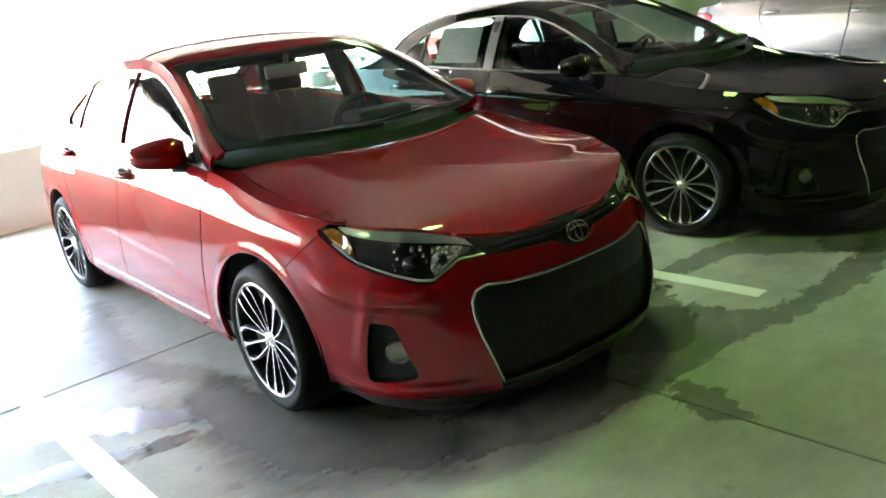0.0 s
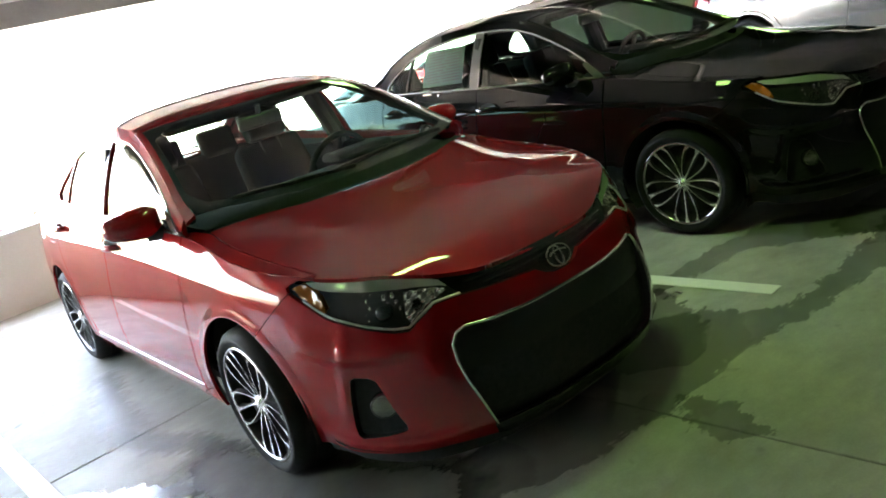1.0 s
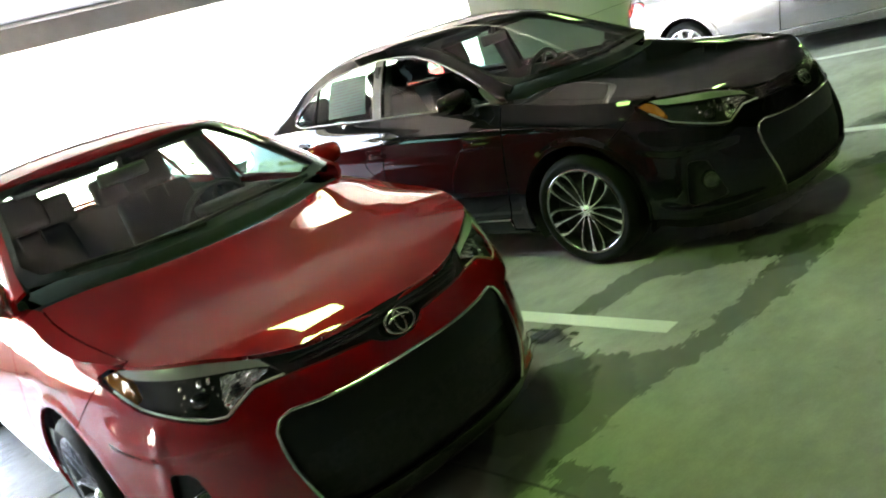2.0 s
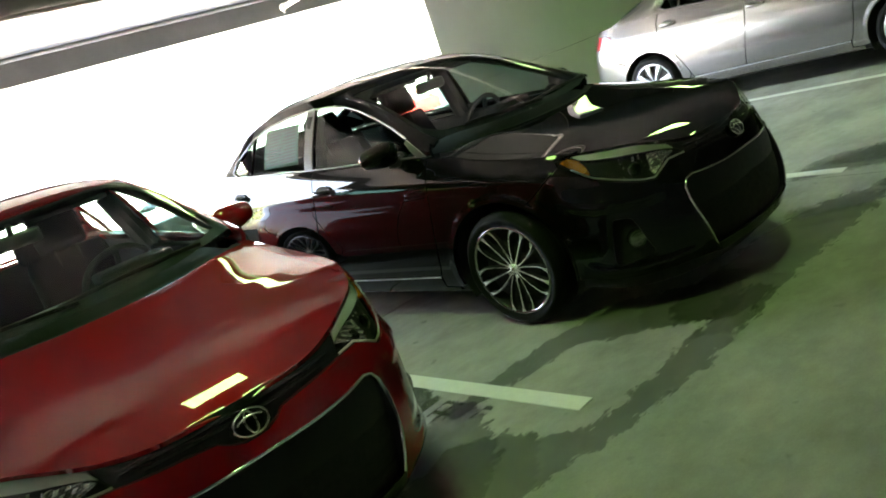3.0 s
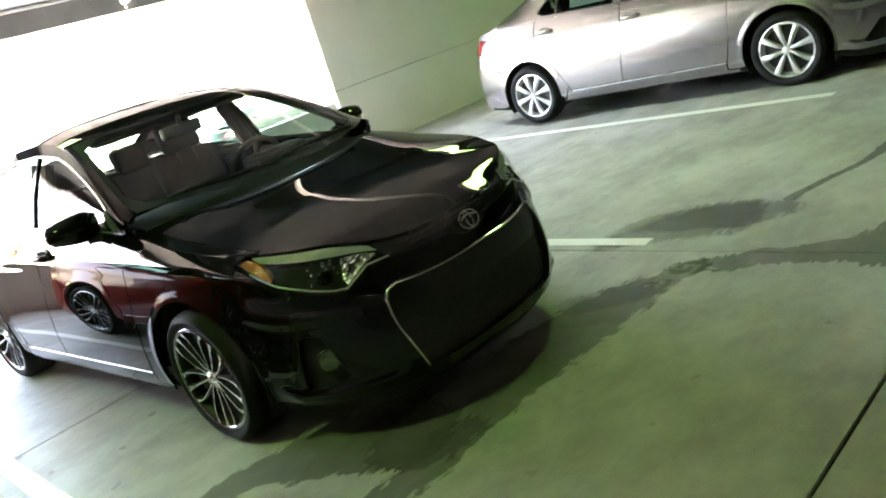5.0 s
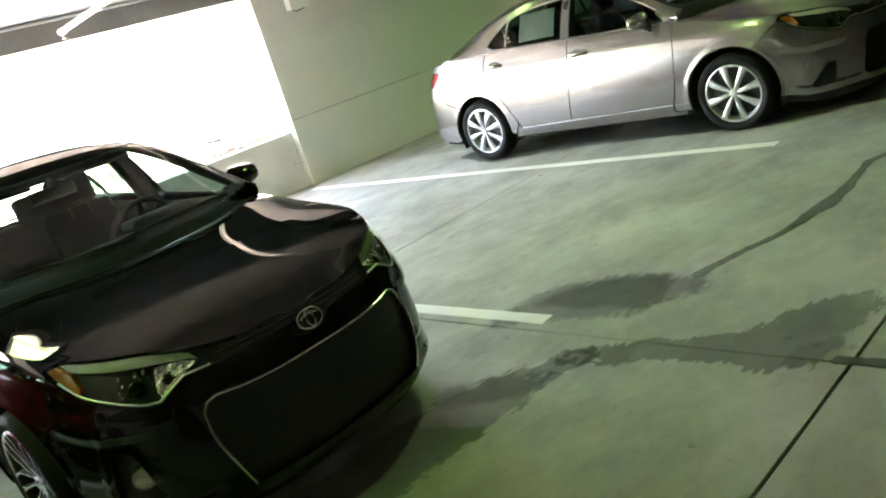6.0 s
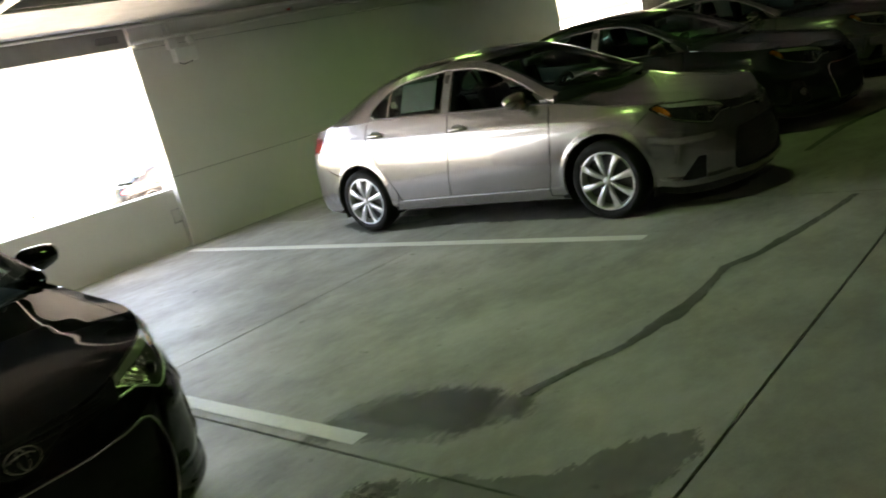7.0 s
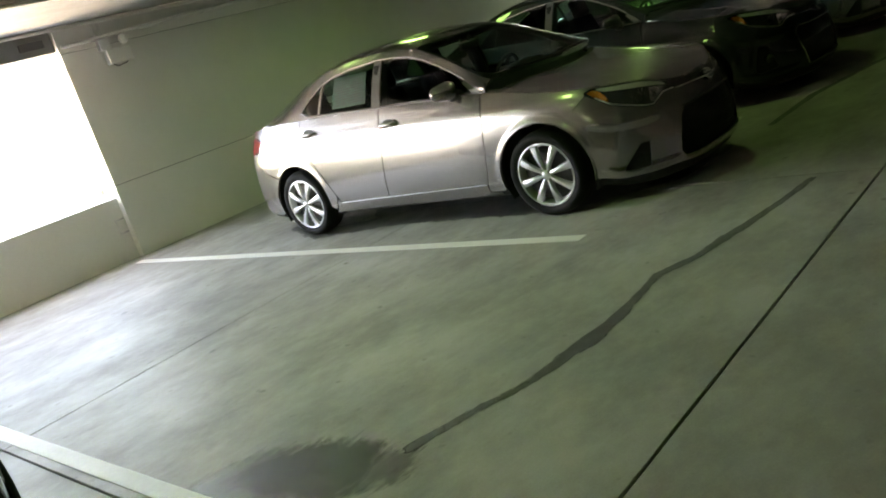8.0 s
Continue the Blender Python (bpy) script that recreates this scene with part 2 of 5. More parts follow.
def box(bm, x0, y0, z0, x1, y1, z1, bevel=0.0, segments=2):
    r = bmesh.ops.create_cube(bm, size=1.0)
    vs = r["verts"]
    for v in vs:
        v.co = Vector(((x0 + x1) / 2 + v.co.x * (x1 - x0), (y0 + y1) / 2 + v.co.y * (y1 - y0), (z0 + z1) / 2 + v.co.z * (z1 - z0)))
    if bevel:
        es = {e for v in vs for e in v.link_edges}
        bmesh.ops.bevel(bm, geom=list(es), offset=bevel, segments=segments, affect="EDGES", profile=0.6)
    return bm


def boxed(*args, **kw):
    return box(bmesh.new(), *args, **kw)


def lathe(profile, steps=48, axis="x", bm=None, at=(0, 0, 0)):
    """A turned body: profile of (radius, along)."""
    bm = bm or bmesh.new()
    rings = []
    for r, a in profile:
        ring = []
        for k in range(steps):
            w = 2 * math.pi * k / steps
            p = (a, r * math.cos(w), r * math.sin(w)) if axis == "x" else ((r * math.cos(w), a, r * math.sin(w)) if axis == "y" else (r * math.cos(w), r * math.sin(w), a))
            ring.append(bm.verts.new(Vector(p) + Vector(at)))
        rings.append(ring)
    for p, q in zip(rings, rings[1:]):
        for k in range(steps):
            bm.faces.new((p[k], p[(k + 1) % steps], q[(k + 1) % steps], q[k]))
    return bm


def tube(points, radius, steps=10, bm=None, caps=True, squash=1.0):
    """A round bar along points."""
    bm = bm or bmesh.new()
    pts = [Vector(p) for p in points]
    rings, up = [], Vector((0, 0, 1))
    for i, p in enumerate(pts):
        d = (pts[min(i + 1, len(pts) - 1)] - pts[max(i - 1, 0)]).normalized()
        side = d.cross(up)
        if side.length < 0.05:
            side = d.cross(Vector((1, 0, 0)))
        side.normalize()
        top = side.cross(d).normalized()
        rad = radius[i] if isinstance(radius, (list, tuple)) else radius
        rings.append([bm.verts.new(p + rad * (math.cos(w) * side + squash * math.sin(w) * top)) for w in (2 * math.pi * k / steps for k in range(steps))])
    for p, q in zip(rings, rings[1:]):
        for k in range(steps):
            bm.faces.new((p[k], p[(k + 1) % steps], q[(k + 1) % steps], q[k]))
    if caps:
        bm.faces.new(rings[0][::-1])
        bm.faces.new(rings[-1])
    return bm


# ---- flat outlines laid on curved surfaces ----
from mathutils.geometry import delaunay_2d_cdt


def resample(poly, step, closed=True):
    poly = [np.array(p, float) for p in poly]
    out = []
    n = len(poly)
    for i in range(n if closed else n - 1):
        a, b = poly[i], poly[(i + 1) % n]
        k = max(1, int(math.ceil(np.hypot(*(b - a)) / step)))
        out += [a + (b - a) * j / k for j in range(k)]
    if not closed:
        out.append(poly[-1])
    return np.array(out)


def inside(px, py, poly):
    r = np.zeros(px.shape, bool)
    x, y = poly[:, 0], poly[:, 1]
    x2, y2 = np.roll(x, -1), np.roll(y, -1)
    for a, b, c, d in zip(x, y, x2, y2):
        if b != d:
            r ^= ((b > py) != (d > py)) & (px < (c - a) * (py - b) / (d - b) + a)
    return r


def area2(poly):
    x, y = poly[:, 0], poly[:, 1]
    return float(np.sum(x * np.roll(y, -1) - np.roll(x, -1) * y))


def shrink(poly, by):
    """The outline moved inwards (by > 0) or outwards."""
    p = poly if area2(poly) > 0 else poly[::-1]
    a, b = np.roll(p, 1, 0), np.roll(p, -1, 0)
    d1, d2 = p - a, b - p
    d1 /= np.maximum(np.linalg.norm(d1, axis=1, keepdims=True), 1e-9)
    d2 /= np.maximum(np.linalg.norm(d2, axis=1, keepdims=True), 1e-9)
    n1, n2 = np.stack([-d1[:, 1], d1[:, 0]], 1), np.stack([-d2[:, 1], d2[:, 0]], 1)
    m = n1 + n2
    k = np.maximum(np.sum(m * n1, axis=1, keepdims=True), 0.5)
    return p + m / k * by


def near_poly(px, py, poly):
    d = np.full(px.shape, 9.0)
    for a, b in zip(poly, np.roll(poly, -1, 0)):
        v = b - a
        t = np.clip(((px - a[0]) * v[0] + (py - a[1]) * v[1]) / max(v @ v, 1e-12), 0, 1)
        d = np.minimum(d, np.hypot(px - a[0] - t * v[0], py - a[1] - t * v[1]))
    return d


def sheet(name, outline, surface, material, parent, holes=(), step=0.03, gap=0.0025, flange=0.014, lift=0.0, label="", mirror=False):
    """A panel: the outline (with holes) laid on surface(u, v, depth), its rim folded inwards by flange. mirror: the twin across x = 0."""
    loops = [shrink(resample(outline, step), gap)] + [shrink(resample(h, step * 0.7), -gap) for h in holes]
    pts = np.concatenate(loops)
    edges, k = [], 0
    for lp in loops:
        edges += [(k + i, k + (i + 1) % len(lp)) for i in range(len(lp))]
        k += len(lp)
    lo, hi = pts.min(0), pts.max(0)
    gx, gy = np.meshgrid(np.arange(lo[0] + step / 2, hi[0], step), np.arange(lo[1] + step / 2, hi[1], step))
    gx, gy = gx.ravel(), gy.ravel()
    ok = inside(gx, gy, loops[0])
    for h in loops[1:]:
        ok &= ~inside(gx, gy, h)
    gx, gy = gx[ok], gy[ok]
    for lp in loops:
        far = near_poly(gx, gy, lp) > step * 0.45
        gx, gy = gx[far], gy[far]
    allp = np.concatenate([pts, np.stack([gx, gy], 1)])
    vs, _, fs, *_ = delaunay_2d_cdt([Vector(p) for p in allp], edges, [], 0, 1e-6)
    v2 = np.array([tuple(v) for v in vs])
    tri = np.array([f for f in fs if len(f) == 3])
    c = v2[tri].mean(1)
    keep = inside(c[:, 0], c[:, 1], loops[0])
    for h in loops[1:]:
        keep &= ~inside(c[:, 0], c[:, 1], h)
    tri = tri[keep]
    e = 1e-3
    p3 = surface(v2[:, 0], v2[:, 1], -lift)
    du = surface(v2[:, 0] + e, v2[:, 1], -lift) - surface(v2[:, 0] - e, v2[:, 1], -lift)
    dv = surface(v2[:, 0], v2[:, 1] + e, -lift) - surface(v2[:, 0], v2[:, 1] - e, -lift)
    nrm = np.cross(du, dv)
    nrm /= np.maximum(np.linalg.norm(nrm, axis=1, keepdims=True), 1e-12)
    inn = surface(v2[:, 0], v2[:, 1], flange - lift)
    if np.mean(np.sum(nrm * (inn - p3), axis=1)) > 0:
        nrm = -nrm
    fn = np.cross(p3[tri[:, 1]] - p3[tri[:, 0]], p3[tri[:, 2]] - p3[tri[:, 0]])
    flip = np.sum(fn * nrm[tri[:, 0]], axis=1) < 0
    tri[flip] = tri[flip][:, ::-1]
    verts, faces, normals = list(p3), [tuple(t) for t in tri], list(nrm)
    if flange:
        count = {}
        for a, b, c3 in tri:
            for q in ((a, b), (b, c3), (c3, a)):
                count[tuple(sorted(q))] = count.get(tuple(sorted(q)), 0) + (1 if q[0] < q[1] else 1)
        rim = [(a, b) for t in tri for a, b in ((t[0], t[1]), (t[1], t[2]), (t[2], t[0])) if count[tuple(sorted((a, b)))] == 1]
        idx, outer = {}, {}
        for a, b in rim:
            d = p3[b] - p3[a]
            side = np.cross(d, nrm[a])
            side /= max(np.linalg.norm(side), 1e-9)
            for q in (a, b):
                outer.setdefault(q, []).append(side)
        for q, sides in outer.items():
            s = np.mean(sides, axis=0)
            idx[q] = (len(verts), len(verts) + 1)
            verts += [p3[q], inn[q]]
            normals += [s, s]
        for a, b in rim:
            faces.append((idx[b][0], idx[a][0], idx[a][1], idx[b][1]))
    verts, normals = np.array(verts), np.array(normals)
    made = []
    for sx in ((1, -1) if mirror else (1,)):
        vv, nn = verts * (sx, 1, 1), normals * (sx, 1, 1)
        ff = faces if sx == 1 else [f[::-1] for f in faces]
        ob = mesh_object(name, vv, ff, material, parent, label, True)
        ob.data.normals_split_custom_set_from_vertices([tuple(n / max(np.linalg.norm(n), 1e-9)) for n in nn])
        made.append(ob)
    return made


# ---- car body surface: nose towards -y, front axle at y = 0, rear axle at y = 2.7 ----
def spline(xs, ys):
    """A smooth curve through a few knots, without overshoot."""
    xs, ys = np.array(xs, float), np.array(ys, float)
    h, d = np.diff(xs), np.diff(ys) / np.diff(xs)
    m = np.zeros(len(xs))
    for i in range(1, len(xs) - 1):
        if d[i - 1] * d[i] > 0:
            a, b = 2 * h[i] + h[i - 1], h[i] + 2 * h[i - 1]
            m[i] = (a + b) / (a / d[i - 1] + b / d[i])
    m[0], m[-1] = d[0], d[-1]
    def f(x):
        x = np.clip(np.asarray(x, float), xs[0], xs[-1])
        i = np.clip(np.searchsorted(xs, x) - 1, 0, len(xs) - 2)
        t = (x - xs[i]) / h[i]
        return ((1 + 2 * t) * (1 - t) ** 2 * ys[i] + t * (1 - t) ** 2 * h[i] * m[i]
                + t * t * (3 - 2 * t) * ys[i + 1] + t * t * (t - 1) * h[i] * m[i + 1])
    return f

PLAN_X = [0, 0.25, 0.43, 0.58, 0.69, 0.78, 0.84, 0.872, 0.882, 0.888, 0.888, 0.884, 0.87, 0.83, 0.74, 0.58, 0.35, 0]
PLAN_Y = [-0.995, -0.974, -0.92, -0.82, -0.69, -0.51, -0.32, -0.06, 0.3, 1.0, 1.8, 2.5, 2.9, 3.25, 3.48, 3.61, 3.665, 3.685]

def plan_curve():
    """The widest outline, by its length from the middle of the nose."""
    px, py = np.array(PLAN_X), np.array(PLAN_Y)
    s = np.concatenate([[0], np.cumsum(np.hypot(np.diff(px), np.diff(py)))])
    def catmull(v):
        m = np.gradient(v, s)
        if v is px: m[0], m[-1] = 1, -1
        else: m[0] = m[-1] = 0
        def f(q):
            q = np.clip(q, 0, s[-1]); i = np.clip(np.searchsorted(s, q) - 1, 0, len(s) - 2)
            h = s[i + 1] - s[i]; t = (q - s[i]) / h
            return ((1 + 2 * t) * (1 - t) ** 2 * v[i] + t * (1 - t) ** 2 * h * m[i]
                    + t * t * (3 - 2 * t) * v[i + 1] + t * t * (t - 1) * h * m[i + 1])
        return f
    return catmull(px), catmull(py), s[-1], s
PX, PY, S_END, S_KNOTS = plan_curve()


def blur(values, sigma):
    """Rounds off a row of samples; both ends must already be padded."""
    k = np.arange(-int(3 * sigma), int(3 * sigma) + 1)
    g = np.exp(-0.5 * (k / sigma) ** 2)
    return np.convolve(values, g / g.sum(), "same")


def softened(f, lo, hi, sigma, step=0.002, odd=None):
    """The curve f with its kinks rounded off; odd: -1 or 1, mirrored so at both ends, else held level."""
    n = int(round((hi - lo) / step))
    q = np.linspace(lo, hi, n + 1)
    v = f(q)
    m = int(4 * sigma / step)
    if odd is None:
        ext = np.concatenate([2 * v[0] - v[m:0:-1], v, 2 * v[-1] - v[-2:-m - 2:-1]])
    else:
        ext = np.concatenate([odd * v[m:0:-1], v, odd * v[-2:-m - 2:-1]])
    w = blur(ext, sigma / step)[m:-m]
    return lambda x: np.interp(x, q, w)


PX, PY = softened(PX, 0.0, S_END, 0.035, odd=-1), softened(PY, 0.0, S_END, 0.035, odd=1)
_q = np.linspace(0, S_END, 4000)
def s_at_y(y): return float(np.interp(y, PY(_q)[5:-5], _q[5:-5]))
def s_at_x(x): 
    k = _q < 1.6
    return float(np.interp(x, PX(_q[k]), _q[k]))

Z_KNOTS = [0.15, 0.25, 0.40, 0.55, 0.70, 0.82, 0.95, 1.06]
STATIONS = [  # place along the outline, inset of the skin at each height
    (0.0, [0.060, 0.012, 0.000, 0.035, 0.085, 0.200, 0.420, 0.600]),
    (0.45, [0.060, 0.015, 0.000, 0.030, 0.080, 0.180, 0.360, 0.520]),
    (s_at_x(0.69), [0.050, 0.012, 0.000, 0.008, 0.028, 0.072, 0.200, 0.320]),
    (s_at_y(0.0), [0.040, 0.012, 0.000, 0.003, 0.018, 0.044, 0.130, 0.228]),
    (s_at_y(0.6), [0.075, 0.024, 0.002, 0.004, 0.020, 0.044, 0.092, 0.152]),
    (s_at_y(1.6), [0.080, 0.026, 0.003, 0.003, 0.017, 0.038, 0.070, 0.110]),
    (s_at_y(2.7), [0.050, 0.016, 0.000, 0.003, 0.014, 0.033, 0.068, 0.108]),
    (s_at_y(3.3), [0.060, 0.020, 0.000, 0.004, 0.014, 0.035, 0.085, 0.140]),
    (S_END, [0.080, 0.030, 0.000, 0.004, 0.035, 0.065, 0.110, 0.160]),
]
_ROWS = [spline([st[0] for st in STATIONS], [st[1][k] for st in STATIONS]) for k in range(len(Z_KNOTS))]

def knot_inset(s, z):
    """How far the skin stands in from the widest outline (Catmull-Rom over the heights)."""
    v = [r(s) for r in _ROWS]
    zk = Z_KNOTS
    out = np.zeros(np.broadcast(s, z).shape)
    for i in range(len(zk) - 1):
        lo = -9 if i == 0 else zk[i]
        hi = 9 if i == len(zk) - 2 else zk[i + 1]
        h = zk[i + 1] - zk[i]
        t = (z - zk[i]) / h
        m0 = (v[i + 1] - v[max(i - 1, 0)]) / (zk[i + 1] - zk[max(i - 1, 0)]) * h
        m1 = (v[min(i + 2, len(zk) - 1)] - v[i]) / (zk[min(i + 2, len(zk) - 1)] - zk[i]) * h
        val = (2*t**3-3*t**2+1)*v[i] + (t**3-2*t**2+t)*m0 + (3*t**2-2*t**3)*v[i+1] + (t**3-t**2)*m1
        out = np.where((z >= lo) & (z < hi), val, out)
    return out


GRID_S, GRID_Z = np.linspace(-0.3, S_END + 0.3, 1601), np.linspace(0.0, 1.25, 251)
_table = knot_inset(np.clip(np.abs(GRID_S), 0, S_END)[:, None], np.clip(GRID_Z, 0.15, 1.15)[None, :])
_table = np.apply_along_axis(lambda r: np.pad(blur(np.pad(r, 40, "edge"), 4.0)[40:-40], 0), 1, _table)
_table = np.apply_along_axis(lambda r: blur(np.pad(r, 60, "edge"), 14.0)[60:-60], 0, _table)


def inset(s, z):
    """The same with its kinks rounded off."""
    s, z = np.broadcast_arrays(np.asarray(s, float), np.asarray(z, float))
    a = np.clip((s - GRID_S[0]) / (GRID_S[1] - GRID_S[0]), 0, len(GRID_S) - 1.001)
    b = np.clip(z / GRID_Z[1], 0, len(GRID_Z) - 1.001)
    i, j = a.astype(int), b.astype(int)
    a, b = a - i, b - j
    return (_table[i, j] * (1 - a) + _table[i + 1, j] * a) * (1 - b) + (_table[i, j + 1] * (1 - a) + _table[i + 1, j + 1] * a) * b


# the nose hangs a little lower round its corners
NOSE_DROP = spline([0.0, 0.30, 0.50, 0.75, 0.95, 1.12, 1.3], [0.016, 0.028, 0.034, 0.044, 0.036, 0.0, 0.0])


def skin(s, z, depth=0.0):
    """A point of the body's side, nose or tail (the +x half)."""
    s, z = np.asarray(s, float), np.asarray(z, float)
    e = 1e-3
    tx, ty = PX(np.minimum(s + e, S_END)) - PX(np.maximum(s - e, 0)), PY(np.minimum(s + e, S_END)) - PY(np.maximum(s - e, 0))
    n = np.hypot(tx, ty)
    nx, ny = ty / n, -tx / n
    k = inset(s, z) + depth
    return np.stack([PX(s) - nx * k, PY(s) - ny * k, z - NOSE_DROP(s) * np.clip((0.90 - z) / 0.16, 0, 1) + 0 * k], -1)


# heights of the skin's upper edge: bonnet edge, wing top, window line, boot edge
TOP = spline([0, 0.25, 0.52, 0.72, 0.98, 1.09, s_at_y(0.0), s_at_y(0.30), s_at_y(0.5), s_at_y(1.0), s_at_y(1.45), s_at_y(2.1), s_at_y(2.7), s_at_y(3.2), s_at_y(3.5), S_END],
             [0.745, 0.752, 0.782, 0.826, 0.842, 0.848, 0.892, 0.947, 0.970, 0.994, 1.018, 1.052, 1.072, 1.068, 1.048, 1.03])
TOP = softened(TOP, 0.0, S_END, 0.05)
S_F, S_R = s_at_y(0.0), s_at_y(2.7)
AXLE_Z, ARCH = 0.316, 0.372


def hump(x):
    return np.clip(1 - x * x, 0, 1) ** 2


def body(s, z, depth=0.0):
    """The skin with its creases and wheel-arch lips, on both sides (s < 0: the -x half)."""
    s, z = np.asarray(s, float), np.asarray(z, float)
    a = np.abs(s)
    y = PY(a)
    k = depth
    crease = 0.815 + 0.033 * y
    on = np.clip((y + 0.1) / 0.5, 0, 1) * np.clip((3.3 - y) / 0.4, 0, 1)
    k = k - 0.003 * hump((z - crease) / 0.06) * on
    over = lambda x: np.clip(x, 0, 1) ** 2 * (3 - 2 * np.clip(x, 0, 1))
    corner = over((a - 0.60) / 0.10) * over((1.16 - a) / 0.12)
    k = k - 0.013 * over((z - 0.565) / 0.035) * over((0.70 - z) / 0.09) * corner
    k = k - 0.014 * hump((z - 0.275) / 0.045) * over((a - 0.48) / 0.12) * over((1.10 - a) / 0.12)
    k = k - 0.007 * hump((a - 0.925 + 0.25 * (z - 0.5)) / 0.04) * over((z - 0.30) / 0.1) * over((0.74 - z) / 0.1)
    for c in (S_F, S_R):
        r = np.hypot(a - c, z - AXLE_Z)
        k = k - 0.006 * hump((r - ARCH - 0.004) / 0.05)
    p = skin(a, z, k)
    return p * np.stack([np.where(s < 0, -1.0, 1.0), np.ones_like(a), np.ones_like(a)], -1)


# roof: middle line and rails, by length
ROOF_MID = spline([-0.1, 0.10, 0.4, 0.75, 1.03, 1.22, 1.6, 2.0, 2.4, 2.7, 3.0, 3.25, 3.45, 3.62],
                  [0.925, 1.012, 1.150, 1.302, 1.408, 1.458, 1.500, 1.495, 1.446, 1.366, 1.236, 1.13, 1.10, 1.055])
RAIL_Z = spline([0.0, 0.18, 0.36, 0.55, 0.74, 0.9, 1.05, 1.25, 1.5, 1.9, 2.2, 2.5, 2.75, 3.0, 3.2, 3.62], [0.86, 0.945, 1.02, 1.118, 1.222, 1.302, 1.364, 1.417, 1.440, 1.430, 1.384, 1.302, 1.205, 1.115, 1.075, 1.035])
RAIL_X = spline([0.0, 0.18, 0.36, 0.8, 1.2, 1.6, 2.2, 2.7, 3.0, 3.2, 3.62], [0.84, 0.805, 0.765, 0.660, 0.590, 0.572, 0.578, 0.605, 0.64, 0.665, 0.62])
ROOF_MID, RAIL_Z, RAIL_X = (softened(f, 0.0, 3.62, 0.05) for f in (ROOF_MID, RAIL_Z, RAIL_X))


def roof(x, y, depth=0.0):
    x, y = np.asarray(x, float), np.asarray(y, float)
    t = np.clip(np.abs(x) / RAIL_X(y), 0, 1.1)
    z = RAIL_Z(y) + (ROOF_MID(y) - RAIL_Z(y)) * (1 - 0.5 * t ** 2 - 0.5 * t ** 6)
    return np.stack([x, y, z - depth], -1)


def cabin_side(y, z, depth=0.0):
    """The side windows' leaning surface, by length and height (+x half)."""
    y, z = np.asarray(y, float), np.asarray(z, float)
    foot = body(np.interp(y, PY(_q)[5:-5], _q[5:-5]), TOP(np.interp(y, PY(_q)[5:-5], _q[5:-5])))
    q = (z - foot[..., 2]) / np.maximum(RAIL_Z(y) - foot[..., 2], 0.02)
    qc = np.clip(q, -0.3, 1.15)
    x = foot[..., 0] + (RAIL_X(y) - foot[..., 0]) * qc + 0.07 * qc * (1 - qc) - depth
    return np.stack([x, y, z], -1)


BONNET_MID = spline([-0.90, -0.867, -0.78, -0.6, -0.35, 0.0, 0.25, 0.5], [0.69, 0.732, 0.780, 0.838, 0.886, 0.948, 1.004, 1.05])
BONNET_MID = softened(BONNET_MID, -0.90, 0.5, 0.07)
_t = np.linspace(0, s_at_y(0.75), 600)
_edge = skin(_t, TOP(_t))
EDGE_X = lambda y: np.interp(y, _edge[:, 1], _edge[:, 0])
EDGE_Z = lambda y: np.interp(y, _edge[:, 1], _edge[:, 2])


def bonnet(x, y, depth=0.0):
    x, y = np.asarray(x, float), np.asarray(y, float)
    w = np.maximum(EDGE_X(y), 0.03)
    t = np.clip(np.abs(x) / w, 0, 1.05)
    ridge = (0.32 + 0.23 * np.clip((y + 0.85) / 1.1, 0, 1)) / w
    soft = lambda q: np.logaddexp(0, (q - ridge) / 0.022)
    share = 0.72 * np.clip((y + 0.80) / 0.55, 0, 1) ** 2
    fall = (1 - share) * t ** 2.2 + share * (soft(t) - soft(0)) / np.maximum(soft(1) - soft(0), 0.2)
    z = BONNET_MID(y) + (EDGE_Z(y) - BONNET_MID(y)) * fall
    return np.stack([x, y, z - depth], -1)


# ---- the saloon car ----
def both(points):
    """A half outline from the middle line outwards, closed by its mirror image."""
    return list(points) + [(-u, v) for u, v in reversed(points) if u > 1e-6]


def arc(cu, cv, r, a0, a1, n=14):
    return [(cu + r * math.cos(radians(a0 + (a1 - a0) * i / n)), cv + r * math.sin(radians(a0 + (a1 - a0) * i / n))) for i in range(n + 1)]


def curve_top(s0, s1, drop=0.0, n=24):
    return [(s, float(TOP(s)) - drop) for s in np.linspace(s0, s1, n)]


SY = s_at_y


